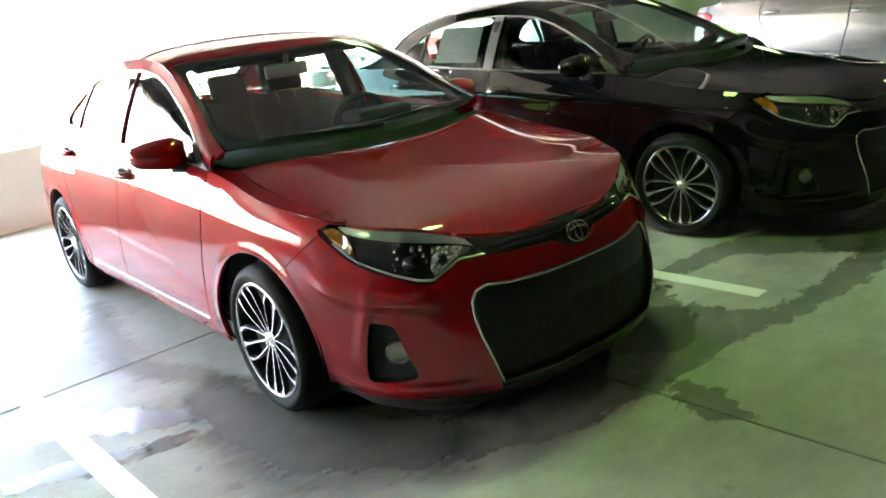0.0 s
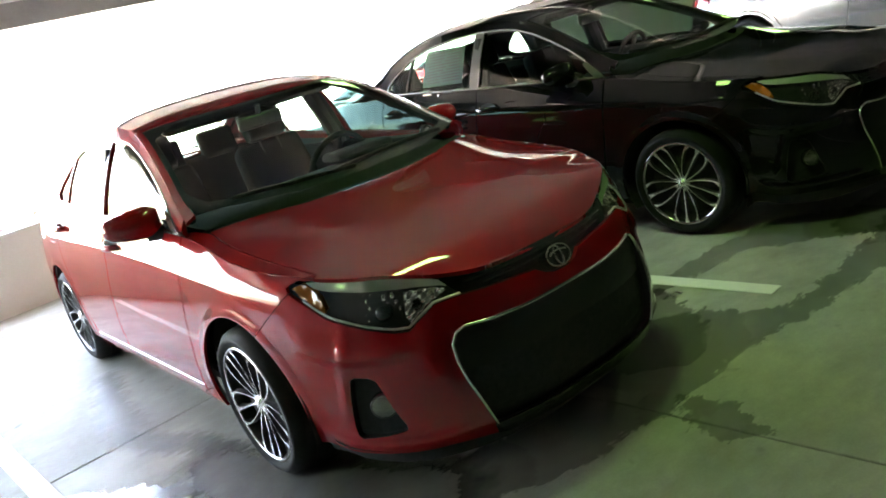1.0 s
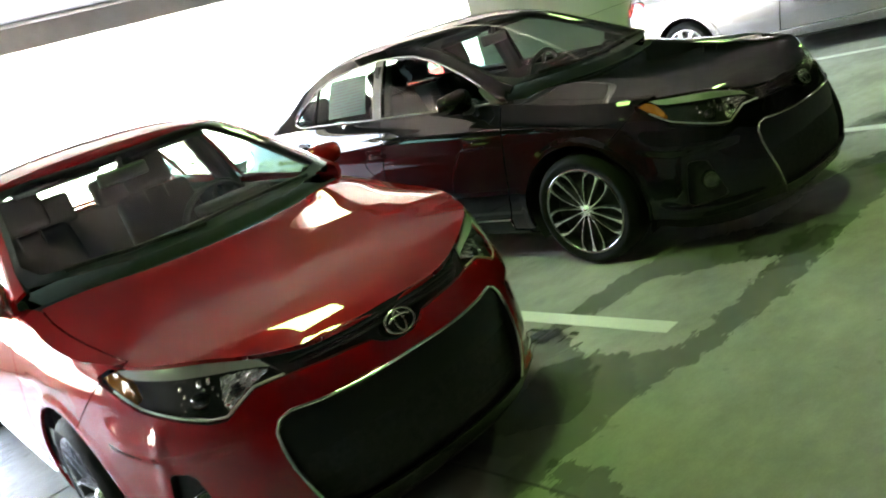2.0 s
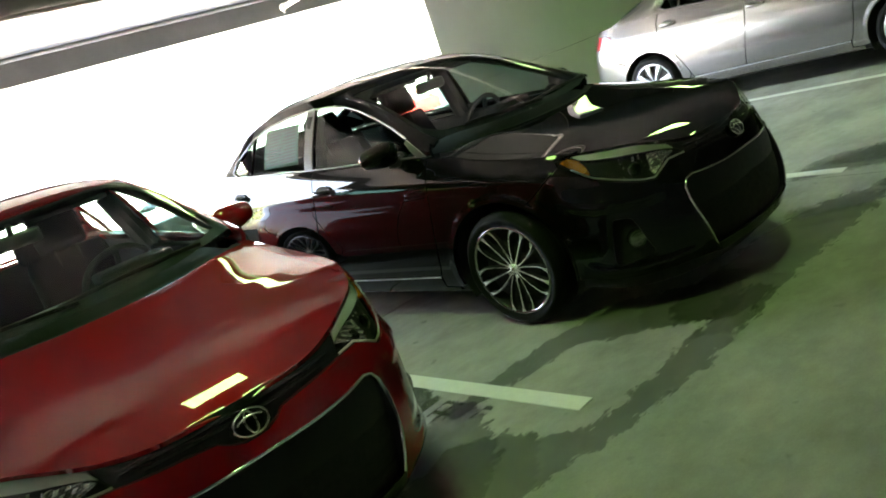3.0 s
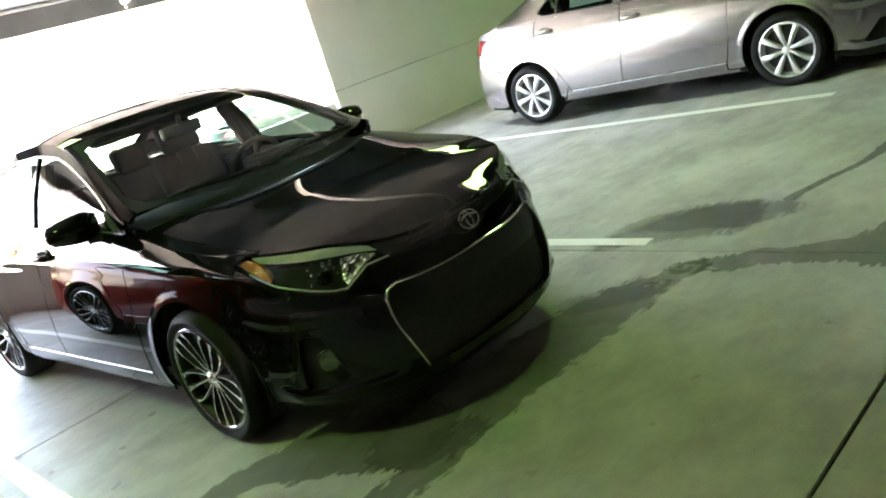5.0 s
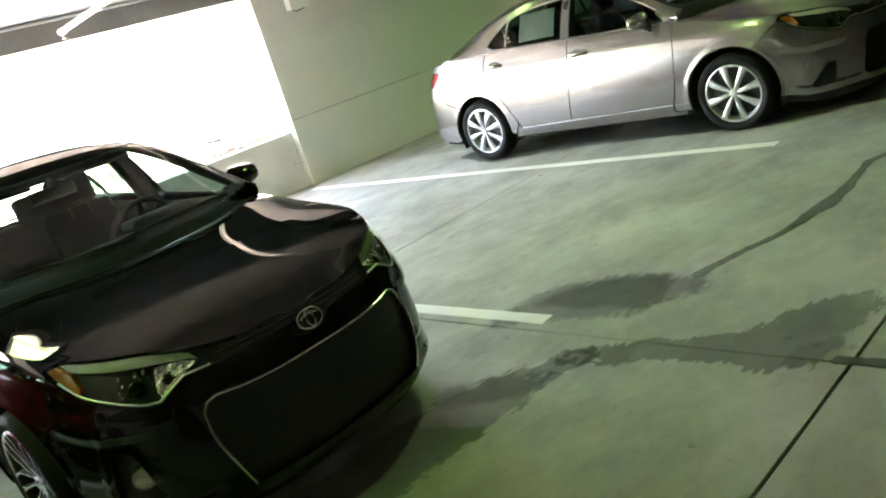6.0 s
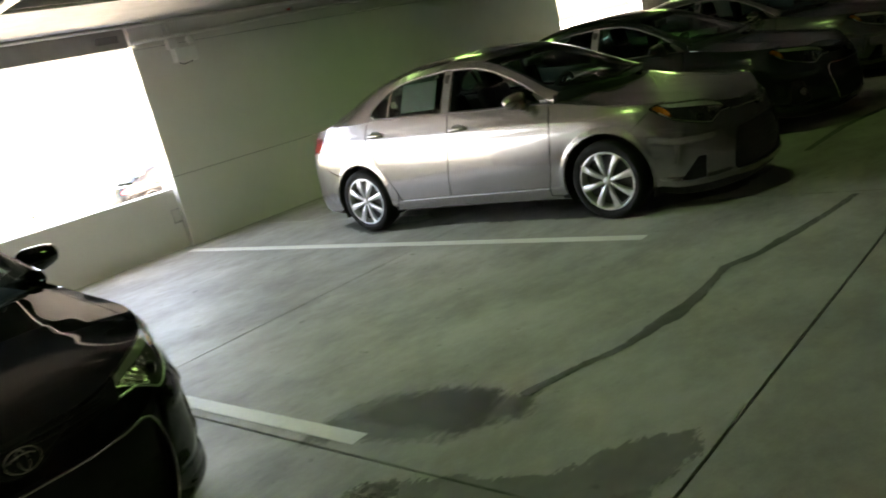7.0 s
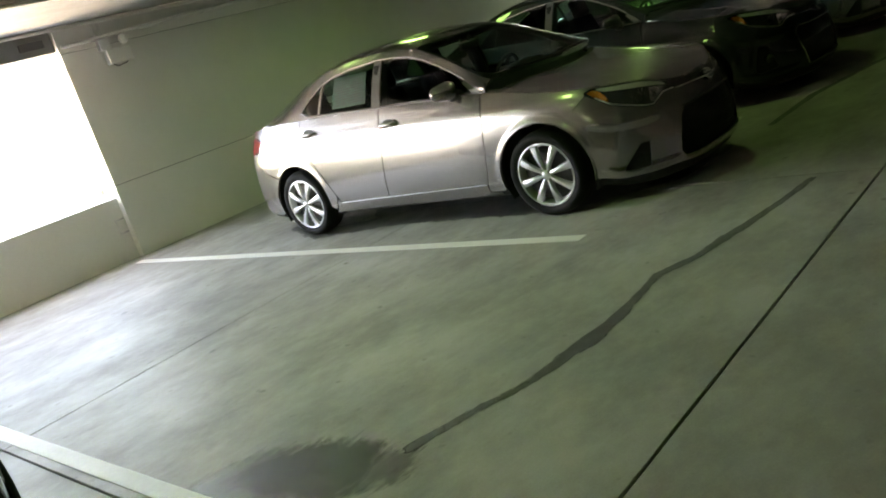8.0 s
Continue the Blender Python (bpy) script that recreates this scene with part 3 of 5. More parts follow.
def strip(name, points, surface, width, rise, material, parent, label="", mirror=False, closed=False):
    """A thin half-round moulding laid along points of a surface."""
    pts = resample(points, 0.02, closed)
    if closed:
        pts = np.vstack([pts, pts[:1]])
    p = surface(pts[:, 0], pts[:, 1], 0.0)
    out = surface(pts[:, 0], pts[:, 1], -1e-2) - p
    out /= np.linalg.norm(out, axis=1, keepdims=True)
    d = np.gradient(p, axis=0)
    side = np.cross(d, out)
    side /= np.maximum(np.linalg.norm(side, axis=1, keepdims=True), 1e-9)
    prof = [(-1, -0.3), (-0.8, 0.5), (0, 1.0), (0.8, 0.5), (1, -0.3)]
    verts = [p[i] + side[i] * width / 2 * a + out[i] * rise * b for i in range(len(p)) for a, b in prof]
    n = len(prof)
    faces = [(i * n + j, i * n + j + 1, (i + 1) * n + j + 1, (i + 1) * n + j) for i in range(len(p) - 1) for j in range(n - 1)]
    made = []
    for sx in ((1, -1) if mirror else (1,)):
        made.append(mesh_object(name, [tuple(v * (sx, 1, 1)) for v in verts], [f if sx == 1 else f[::-1] for f in faces], material, parent, label, True))
    return made


def wheel(kind, parent, x, y, side, bulge=0.0):
    """Tyre, rim, brake disc; the outer face looks along side (+1 or -1) in x."""
    hub = new("wheel")
    hub.parent = parent
    hub.matrix_basis = pose(x, y, AXLE_Z) @ (pose(0, 0, 0) if side > 0 else pose(0, 0, 0, 0, 0, 180))
    R, rim = 0.314, (0.242 if kind == "sport" else 0.230)
    w = 0.105
    prof = [(rim - 0.004, -w + 0.01), (rim + 0.03, -w), (R - 0.03, -w - 0.004), (R - 0.006, -w + 0.02), (R, -w + 0.05), (R, w - 0.05), (R - 0.006, w - 0.02), (R - 0.03, w + 0.004), (0.5 * (R + rim), w + 0.007), (rim + 0.02, w + 0.003), (rim + 0.006, w - 0.006), (rim - 0.006, w - 0.012)]
    part("tyre", lathe(prof, 64), RUBBER, hub, smooth=True)
    bm = bmesh.new()
    for q in (-0.03, 0.0, 0.03):
        lathe([(R + 0.0006, q - 0.004), (R + 0.0006, q + 0.004)], 64, bm=bm)
    part("tread_groove", bm, SHELL, hub)
    barrel = [(rim + 0.004, w - 0.004), (rim - 0.002, w - 0.001), (rim - 0.010, w - 0.004), (rim - 0.016, w - 0.02), (rim - 0.03, w - 0.06), (rim - 0.035, -w + 0.02)]
    part("rim", lathe(barrel, 64), MATBLACK if kind == "sport" else COVER, hub, smooth=True)
    if kind == "sport":
        part("rim_lip", lathe([(rim + 0.004, w - 0.003), (rim - 0.001, w + 0.001), (rim - 0.008, w - 0.001), (rim - 0.011, w - 0.006)], 64), DARKCHROME, hub, "machined rim lip", smooth=True)
    part("brake_disc", lathe([(0.0, 0.0), (0.14, 0.0), (0.14, -0.02), (0.0, -0.02)], 40), STEELGREY if kind != "sport" else SHELL, hub)
    part("wheel_well_plate", lathe([(0.0, -0.03), (rim - 0.03, -0.03)], 40), SHELL, hub)
    if kind == "sport":
        for k in range(5):
            a = 2 * math.pi * k / 5 + 0.31
            for lean in (-1, 0, 1):
                bow = ((0.028, 0.11, 0.0036, 0.024), (0.07, 0.145, 0.0024, 0.020), (0.12, 0.185, 0.0021, 0.014), (0.165, 0.225, 0.0022, 0.009), (0.198, 0.262, 0.0032, 0.006), (0.218, 0.315, 0.0068, 0.004), (rim - 0.006, 0.36, 0.013, 0.003))
                flat = ((0.028, 0, 0.0040, 0.024), (0.10, 0, 0.0028, 0.018), (0.17, 0, 0.0034, 0.010), (0.205, 0, 0.0060, 0.006), (rim - 0.006, 0, 0.014, 0.003))
                bm, rows = bmesh.new(), []
                for r, turn, half, deep in (flat if lean == 0 else bow):
                    b = a + lean * turn + (math.pi / 5 if lean == 0 else 0)
                    c, q, zz = math.cos(b), math.sin(b), w - deep
                    rows.append([bm.verts.new((zz - dz, r * c - h * q, r * q + h * c)) for h, dz in ((-half - 0.004, 0.024), (-half, 0.0), (half, 0.0), (half + 0.004, 0.024))])
                for p, q in zip(rows, rows[1:]):
                    for m in range(3):
                        bm.faces.new((p[m], p[m + 1], q[m + 1], q[m])).material_index = int(m == 1)
                part("spoke", bm, MATBLACK, hub).data.materials.append(ALLOY)
        part("rim_backing", lathe([(0.03, w - 0.034), (0.10, w - 0.034), (0.2, w - 0.055)], 48), SHELL, hub, smooth=True)
        part("hub_cap", lathe([(0.0, w - 0.008), (0.016, w - 0.009), (0.019, w - 0.013), (0.022, w - 0.016), (0.032, w - 0.026), (0.036, w - 0.04)], 32), ALLOY, hub, smooth=True)
        for k in range(5):
            a = 2 * math.pi * k / 5
            part("wheel_nut", lathe([(0, w - 0.018), (0.008, w - 0.018), (0.009, w - 0.032)], 8, at=(0, 0.042 * math.cos(a), 0.042 * math.sin(a))), CHROME, hub)
    else:
        n = 8
        for k in range(n):
            a = 2 * math.pi * k / n + 0.25
            c, s = math.cos(a), math.sin(a)
            bm, rows = bmesh.new(), []
            for r, half, zz in ((0.035, 0.009, w - 0.006), (0.06, 0.011, w + 0.000), (0.10, 0.014, w + 0.006), (0.15, 0.019, w + 0.004), (0.19, 0.024, w - 0.001), (rim - 0.012, 0.027, w - 0.004)):
                rows.append([bm.verts.new((zz - dz, r * c - h * s, r * s + h * c)) for h, dz in ((-half - 0.006, 0.022), (-half, 0.004), (-half * 0.25, 0.0), (half * 0.25, 0.0), (half, 0.004), (half + 0.006, 0.022))])
            for p, q in zip(rows, rows[1:]):
                for j in range(5):
                    bm.faces.new((p[j], p[j + 1], q[j + 1], q[j]))
            part("spoke", bm, COVER, hub)
        part("cover_ring", lathe([(rim - 0.014, w - 0.012), (rim - 0.010, w - 0.003), (rim - 0.003, w + 0.001), (rim + 0.002, w - 0.006)], 64), COVER, hub, smooth=True)
        part("hub_cap", lathe([(0.0, w + 0.004), (0.024, w + 0.003), (0.028, w - 0.002), (0.036, w - 0.008), (0.04, w - 0.02)], 32), COVER, hub, smooth=True)
        part("rim_backing", lathe([(0.03, w - 0.05), (0.21, w - 0.06)], 48), TRIM, hub, smooth=True)
        for k in range(5):
            a = 2 * math.pi * k / 5 + 0.6
            part("wheel_nut", lathe([(0, w - 0.012), (0.008, w - 0.012), (0.010, w - 0.05)], 8, at=(0, 0.057 * math.cos(a), 0.057 * math.sin(a))), CHROME, hub)
    return hub


def seat(parent, x, y, front=True):
    s = new("seat")
    s.parent = parent
    s.matrix_basis = pose(x, y, 0.0)
    part("cushion", boxed(-0.25, -0.28, 0.42, 0.25, 0.24, 0.58, bevel=0.05, segments=3), CLOTH, s, smooth=True)
    bm = boxed(-0.255, 0.0, 0.0, 0.255, 0.12, 0.64, bevel=0.05, segments=3)
    for v in bm.verts:
        k = v.co.z / 0.64
        v.co.x *= 1.0 - 0.16 * k * k
        v.co.y += 0.03 * math.sin(math.pi * k)
    part("backrest", bm, CLOTH, s, smooth=True, matrix=pose(0, 0.17, 0.53, -20))
    bm = boxed(-0.135, -0.045, 0.0, 0.135, 0.055, 0.205, bevel=0.045, segments=3)
    part("headrest", bm, CLOTH, s, smooth=True, matrix=pose(0, 0.395, 1.125, -14))
    for dx in (-0.06, 0.06):
        part("headrest_post", tube([(dx, 0.37, 1.04), (dx, 0.40, 1.15)], 0.007, 8), TRIM, s)
    return s


def emblem(parent, at, normal_tilt, size, name="badge"):
    """A plain chrome oval with bars, on the nose."""
    b = new(name)
    b.parent = parent
    b.matrix_basis = pose(*at, normal_tilt)
    ring = lambda rx, rz, cz, tk: tube([(rx * math.cos(w), -0.004, cz + rz * math.sin(w)) for w in np.linspace(0, 2 * math.pi, 37)], tk, 8, caps=False)
    part("outer_ring", ring(size, size * 0.68, 0, size * 0.06), CHROME, b, smooth=True)
    part("inner_ring", ring(size * 0.30, size * 0.60, 0, size * 0.06), CHROME, b, smooth=True)
    part("cross_bar", tube([(size * 0.72 * math.sin(w), -0.006, size * 0.10 + size * 0.22 * math.cos(w)) for w in np.linspace(-1.5, 1.5, 13)], size * 0.06, 8), CHROME, b, smooth=True)
    part("badge_base", lathe([(0.0, 0.004), (size * 0.95, 0.004), (size * 0.95, 0.012)], 32, "y"), GLOSSBLACK, b, matrix=Matrix.Diagonal((1, 1, 0.68, 1)))
    return b


def sticker(parent, y0, z0, y1, z1, side):
    """The price sheet inside the rear side window, its print as bars."""
    st = sheet("window_sticker", [(y0, z0), (y1, z0 + 0.012), (y1, z1 + 0.012), (y0, z1)], cabin_side, PAPER, parent, step=0.05, gap=0.0, flange=0.0, lift=-0.012, label="pale printed price sheet")[0]
    rng = random.Random(3)
    rows = []
    for k in range(11):
        z = z1 - 0.02 - k * (z1 - z0 - 0.03) / 11
        if k % 4 == 0:
            rows.append((y0 + 0.02, y1 - 0.02, z))
        else:
            m = y0 + (y1 - y0) * rng.uniform(0.4, 0.6)
            rows += [(y0 + 0.025, m - 0.02, z), (m + 0.01, y1 - 0.02 - rng.uniform(0, 0.05), z)]
    for a, b, z in rows:
        sheet("print_bar", [(a, z), (b, z), (b, z + 0.008), (a, z + 0.008)], cabin_side, INK, st, step=0.1, gap=0.0, flange=0.0, lift=-0.009)
    if side < 0:
        for o in (st, *st.children):
            o.data.transform(Matrix.Diagonal((-1, 1, 1, 1)))
            o.data.flip_normals()
    return st


LAMP = [(1.095, 0.812), (1.04, 0.836), (0.98, 0.838), (0.85, 0.835), (0.727, 0.822), (0.60, 0.797), (0.50, 0.772), (0.455, 0.738), (0.425, 0.712), (0.54, 0.714), (0.60, 0.688), (0.645, 0.664), (0.70, 0.672), (0.80, 0.700), (0.93, 0.735), (1.03, 0.775)]


def car(name, coat, kind, label):
    c = tagged(new(name), label, "car")
    sport = kind == "sport"
    # inner shell, seen as dark gaps and wheel wells
    shell = [(0.0, 0.16), (SY(0.0) - ARCH, 0.17)] + arc(S_F, AXLE_Z, ARCH + 0.012, 200, -20, 18) + [(SY(0.6), 0.19), (SY(2.2), 0.19)] + arc(S_R, AXLE_Z, ARCH + 0.012, 200, -20, 18) + [(SY(3.3), 0.2), (S_END, 0.22)] + [(s, float(TOP(s)) - 0.03) for s in np.linspace(S_END, 0.0, 40)]
    sheet("inner_shell", shell, lambda u, v, d=0.0: body(u, v, d + 0.028), SHELL, c, step=0.08, gap=0, flange=0, mirror=True)
    part("floor_pan", boxed(-0.70, -0.42, 0.17, 0.70, 3.2, 0.21), SHELL, c)
    part("engine_tray", boxed(-0.40, -0.85, 0.21, 0.40, -0.42, 0.24), SHELL, c)
    part("bulkhead", boxed(-0.70, 0.23, 0.2, 0.70, 0.30, 0.90), SHELL, c)
    part("rear_shelf", boxed(-0.62, 2.65, 0.2, 0.62, 3.2, 1.0), SHELL, c)
    for sx in (1, -1):
        for y in (0.0, 2.7):
            bm = bmesh.new()
            steps = 20
            ring = []
            for k in range(steps + 1):
                a = radians(-25 + 230 * k / steps)
                yy, zz = y + (ARCH + 0.014) * math.cos(a), AXLE_Z + (ARCH + 0.014) * math.sin(a)
                ring.append([bm.verts.new((sx * xx, yy, zz)) for xx in (0.835, 0.55)])
            for p, q in zip(ring, ring[1:]):
                bm.faces.new((p[0], p[1], q[1], q[0]))
            bm.faces.new([p[1] for p in ring])
            part("wheel_well_liner", bm, SHELL, c)
    # bumper
    low = [(0.0, 0.205), (0.30, 0.21), (0.43, 0.222), (0.60, 0.238), (0.80, 0.236), (1.0, 0.228), (S_F - ARCH + 0.008, 0.225)]
    side = [(u, v) for u, v in arc(S_F, AXLE_Z, ARCH, 194, 121, 10)]
    seam = [(1.09, 0.795)]
    under_lamp = [(1.03, 0.772), (0.93, 0.732), (0.80, 0.697), (0.70, 0.669), (0.645, 0.661), (0.60, 0.685), (0.54, 0.711), (0.425, 0.709)]
    strip_low = [(0.30, 0.698), (0.21, 0.692), (0.115, 0.682), (0.08, 0.66), (0.04, 0.645), (0.0, 0.642)]
    if sport:
        mouth = [(0.0, 0.592), (0.2, 0.598), (0.35, 0.607), (0.455, 0.618), (0.495, 0.606), (0.515, 0.575), (0.513, 0.52), (0.50, 0.46), (0.435, 0.262), (0.40, 0.255), (0.2, 0.248), (0.0, 0.246)]
        fog = [(u + 0.03, v) for u, v in ((0.868, 0.522), (0.855, 0.531), (0.80, 0.530), (0.775, 0.518), (0.755, 0.47), (0.735, 0.41), (0.708, 0.350), (0.708, 0.334), (0.725, 0.326), (0.80, 0.312), (0.885, 0.302), (0.902, 0.312), (0.903, 0.345), (0.885, 0.45))]
    else:
        mouth = [(0.0, 0.575), (0.25, 0.58), (0.42, 0.575), (0.47, 0.53), (0.52, 0.40), (0.535, 0.31), (0.50, 0.268), (0.3, 0.26), (0.0, 0.258)]
        fog = [(0.735, 0.45), (0.80, 0.45), (0.90, 0.335), (0.94, 0.29), (0.90, 0.278), (0.76, 0.285)]
    m_fog = [(-u, v) for u, v in fog]
    half = low + side + seam + under_lamp + strip_low
    bumper = sheet("front_bumper", both(half), body, coat, c, holes=[both(mouth), fog, m_fog], step=0.017, gap=0.0014)[0]
    # mouth of the bumper
    grille = sheet("lower_grille", both(mouth), lambda u, v, d=0.0: body(u, v, d + 0.05), SHELL, c, step=0.04, gap=-0.02, flange=0)[0]
    wall = shrink(resample(both(mouth), 0.03), 0.0)
    a, b = body(wall[:, 0], wall[:, 1], 0.0), body(wall[:, 0], wall[:, 1], 0.055)
    n = len(wall)
    mesh_object("grille_surround", [*a, *b], [(i, (i + 1) % n, n + (i + 1) % n, n + i) for i in range(n)], MATBLACK, grille, smooth=True)
    if sport:
        top = [(0.0, 0.588), (0.2, 0.594), (0.35, 0.603), (0.452, 0.613), (0.49, 0.602), (0.508, 0.573), (0.506, 0.52), (0.495, 0.468), (0.470, 0.40), (0.3, 0.395), (0.0, 0.392)]
        sheet("plate_panel", both(top), lambda u, v, d=0.0: body(u, v, d + 0.008 + 0.03 * np.clip((0.6 - v) / 0.16, 0, 1) ** 2), MATBLACK, grille, step=0.03, gap=0.003, label="gloss black blank panel")
        zs = np.linspace(0.275, 0.378, 6)
        edge = lambda z: 0.44 + 0.06 * (z - 0.262) / 0.2 - 0.012
    else:
        zs = np.linspace(0.29, 0.55, 8)
        edge = lambda z: 0.50 - 0.02 * max(0, (z - 0.4) / 0.15)
    for z in zs:
        e = edge(z)
        strip("grille_bar", [(-e, z), (0.0, z - 0.004), (e, z)], lambda u, v, d=0.0: body(u, v, d + 0.038), 0.011, 0.010, SHELL if sport else MATBLACK, grille)
    if not sport:
        strip("mouth_trim", [(-0.44, 0.585), (0.0, 0.585), (0.44, 0.585)], body, 0.012, 0.004, TRIM, grille)
    if sport:
        line = [(-u, v) for u, v in mouth[:9]][::-1] + mouth[1:9]
        strip("chrome_trim", line, body, 0.011, 0.006, CHROME, grille, "bright chrome grille edging")
        sheet("lower_lip", both([(0.0, 0.200), (0.40, 0.214), (0.44, 0.222), (0.447, 0.266), (0.0, 0.254)]), body, GLOSSBLACK, grille, step=0.05, gap=0.001, lift=0.004)
    # fog lamps
    for sx in (1, -1):
        o = [(sx * u, v) for u, v in fog]
        bez = sheet("fog_lamp_surround", o, lambda u, v, d=0.0: body(u, v, d + 0.030), MATBLACK, c, step=0.03, gap=-0.001, flange=0)[0]
        wl = resample(o, 0.03)
        a, b = body(wl[:, 0], wl[:, 1], 0.0), body(wl[:, 0], wl[:, 1], 0.032)
        n = len(wl)
        mesh_object("surround_edge", [*a, *b], [(i, (i + 1) % n, n + (i + 1) % n, n + i) for i in range(n)], MATBLACK, bez, smooth=True)
        if sport:
            ctr = body(np.array([sx * 0.803]), np.array([0.422]), 0.012)[0]
            m = Matrix.Translation(ctr) @ pose(0, 0, 0, 0, 0, sx * 38)
            part("fog_lamp_bowl", lathe([(0.0, 0.004), (0.02, 0.002), (0.034, -0.002), (0.039, -0.004), (0.041, 0.0), (0.041, 0.02)], 32, "y"), FOGGLASS, bez, matrix=m, smooth=True)
            part("fog_lamp_lens", lathe([(0.0, -0.014), (0.02, -0.012), (0.034, -0.007), (0.040, -0.002)], 32, "y"), LENS, bez, matrix=m, smooth=True)
            part("fog_lamp_ring", lathe([(0.040, -0.004), (0.044, -0.006), (0.047, 0.0), (0.047, 0.02)], 32, "y"), GLOSSBLACK, bez, matrix=m, smooth=True)
    # black strip between the lamps
    strip_top = [(0.0, 0.741), (0.25, 0.747), (0.42, 0.763), (0.50, 0.772), (0.455, 0.738), (0.425, 0.712)]
    up = sheet("upper_grille", both(strip_top + [(u, v + 0.006) for u, v in strip_low]), lambda u, v, d=0.0: body(u, v, d + 0.012), GLOSSBLACK, c, step=0.03, gap=-0.004, flange=0)[0]
    for z0, z1, e in ((0.722, 0.730, 0.40), (0.702, 0.709, 0.33)):
        sheet("grille_bar", [(-e, z0 + 0.012), (0, z0), (e, z0 + 0.012), (e, z1 + 0.012), (0, z1), (-e, z1 + 0.012)], lambda u, v, d=0.0: body(u, v, d + 0.006), GLOSSBLACK, up, step=0.04, gap=0, flange=0.008)
    if not sport:
        strip("grille_chrome", [(-0.42, 0.708), (-0.2, 0.696), (0.0, 0.676), (0.2, 0.696), (0.42, 0.708)], body, 0.014, 0.006, CHROME, up)
    emblem(up, tuple(body(np.array([0.0]), np.array([0.688]), -0.008)[0]), -22, 0.056)
    # head lamps
    for sx in (1, -1):
        o = [(sx * u, v) for u, v in LAMP]
        lamp = sheet("headlamp", o, lambda u, v, d=0.0: body(u, v, d + 0.045), GLOSSBLACK, c, step=0.03, gap=-0.002, flange=0, label="clear headlamp with amber corner reflector")[0]
        sheet("lamp_lens", o, body, LENS, lamp, step=0.03, gap=0.0005, flange=0.012)
        on = lambda pts: [(sx * u, v) for u, v in pts]
        amber = [(1.080, 0.809), (1.04, 0.824), (1.0, 0.816), (0.962, 0.790), (0.945, 0.760), (0.952, 0.750), (1.02, 0.777)]
        sheet("amber_reflector", on(amber), lambda u, v, d=0.0: body(u, v, d + 0.010 + 0.002 * np.sin(np.abs(u) * 500)), AMBER, lamp, step=0.012, gap=0, flange=0.02, label="amber side reflector")
        brow = [(1.02, 0.829), (0.92, 0.833), (0.82, 0.829), (0.72, 0.817), (0.60, 0.792), (0.50, 0.766), (0.47, 0.744), (0.50, 0.752), (0.60, 0.771), (0.72, 0.789), (0.84, 0.800), (0.93, 0.807), (0.985, 0.815)]
        sheet("lamp_brow", on(brow), lambda u, v, d=0.0: body(u, v, d + 0.010), BROW, lamp, step=0.03, gap=0, flange=0.02, label="pale light guide strip")
        bowl = [(0.645, 0.768), (0.53, 0.752), (0.475, 0.736), (0.545, 0.718), (0.605, 0.693), (0.64, 0.676), (0.655, 0.70)]
        sheet("inner_reflector", on(bowl), lambda u, v, d=0.0: body(u, v, d + 0.022 + 0.007 * np.sin(np.abs(u) * 150 + v * 90) * np.cos(v * 210)), CHROME, lamp, step=0.006, gap=0, flange=0.01, label="faceted chrome reflector")
        mid = [(0.80, 0.786), (0.67, 0.772), (0.665, 0.69), (0.70, 0.683), (0.80, 0.708)]
        sheet("main_reflector", on(mid), lambda u, v, d=0.0: body(u, v, d + 0.032 + 0.004 * np.sin(np.abs(u) * 190 + v * 60) * np.sin(v * 170)), CHROME, lamp, step=0.006, gap=0, flange=0.01)
        outer_ = [(0.95, 0.798), (0.81, 0.788), (0.81, 0.713), (0.935, 0.747)]
        sheet("outer_reflector", on(outer_), lambda u, v, d=0.0: body(u, v, d + 0.034 + 0.004 * np.sin(np.abs(u) * 210 - v * 80) * np.sin(v * 190)), DARKCHROME, lamp, step=0.006, gap=0, flange=0.01)
        for u in np.linspace(0.83, 0.93, 5):
            sheet("lamp_rib", on([(u, 0.727 + 0.25 * (u - 0.83)), (u + 0.006, 0.728 + 0.25 * (u - 0.83)), (u + 0.006, 0.786), (u, 0.786)]), lambda u_, v, d=0.0: body(u_, v, d + 0.03), SATIN, lamp, step=0.03, gap=0, flange=0.01)
        edge = [(0.43, 0.714), (0.54, 0.717), (0.60, 0.693), (0.645, 0.671), (0.70, 0.679), (0.80, 0.706), (0.93, 0.741), (1.03, 0.781)]
        strip("lamp_trim", on(edge), lambda u, v, d=0.0: body(u, v, d + 0.004), 0.008, 0.004, SATIN, lamp)
        for u, v, r in ((0.725, 0.722, 0.034), (0.605, 0.716, 0.024)):
            ctr = body(np.array([sx * u]), np.array([v]), 0.026)[0]
            m = Matrix.Translation(ctr) @ pose(0, 0, 0, 8, 0, sx * (22 + 40 * (u - 0.5)))
            part("projector", lathe([(0.0, -0.012), (r * 0.4, -0.010), (r * 0.8, 0.0), (r, 0.006), (r * 1.02, 0.03)], 28, "y"), GLOSSBLACK, lamp, matrix=m, smooth=True)
    # wings and doors
    y_door, y_mid = 0.435, 1.478
    wing = [(1.089, 0.797), (1.0985, 0.8125), (1.042, 0.8375), (0.985, 0.8395)] + curve_top(0.985, SY(y_door), 0.0, 24) + [(SY(y_door), 0.82), (SY(y_door + 0.008), 0.7), (SY(y_door + 0.03), 0.5), (SY(y_door + 0.06), 0.36), (SY(0.52), 0.30), (SY(0.525), 0.235), (SY(0.42), 0.23)] + arc(S_F, AXLE_Z, ARCH, -12, 121, 22)[:]
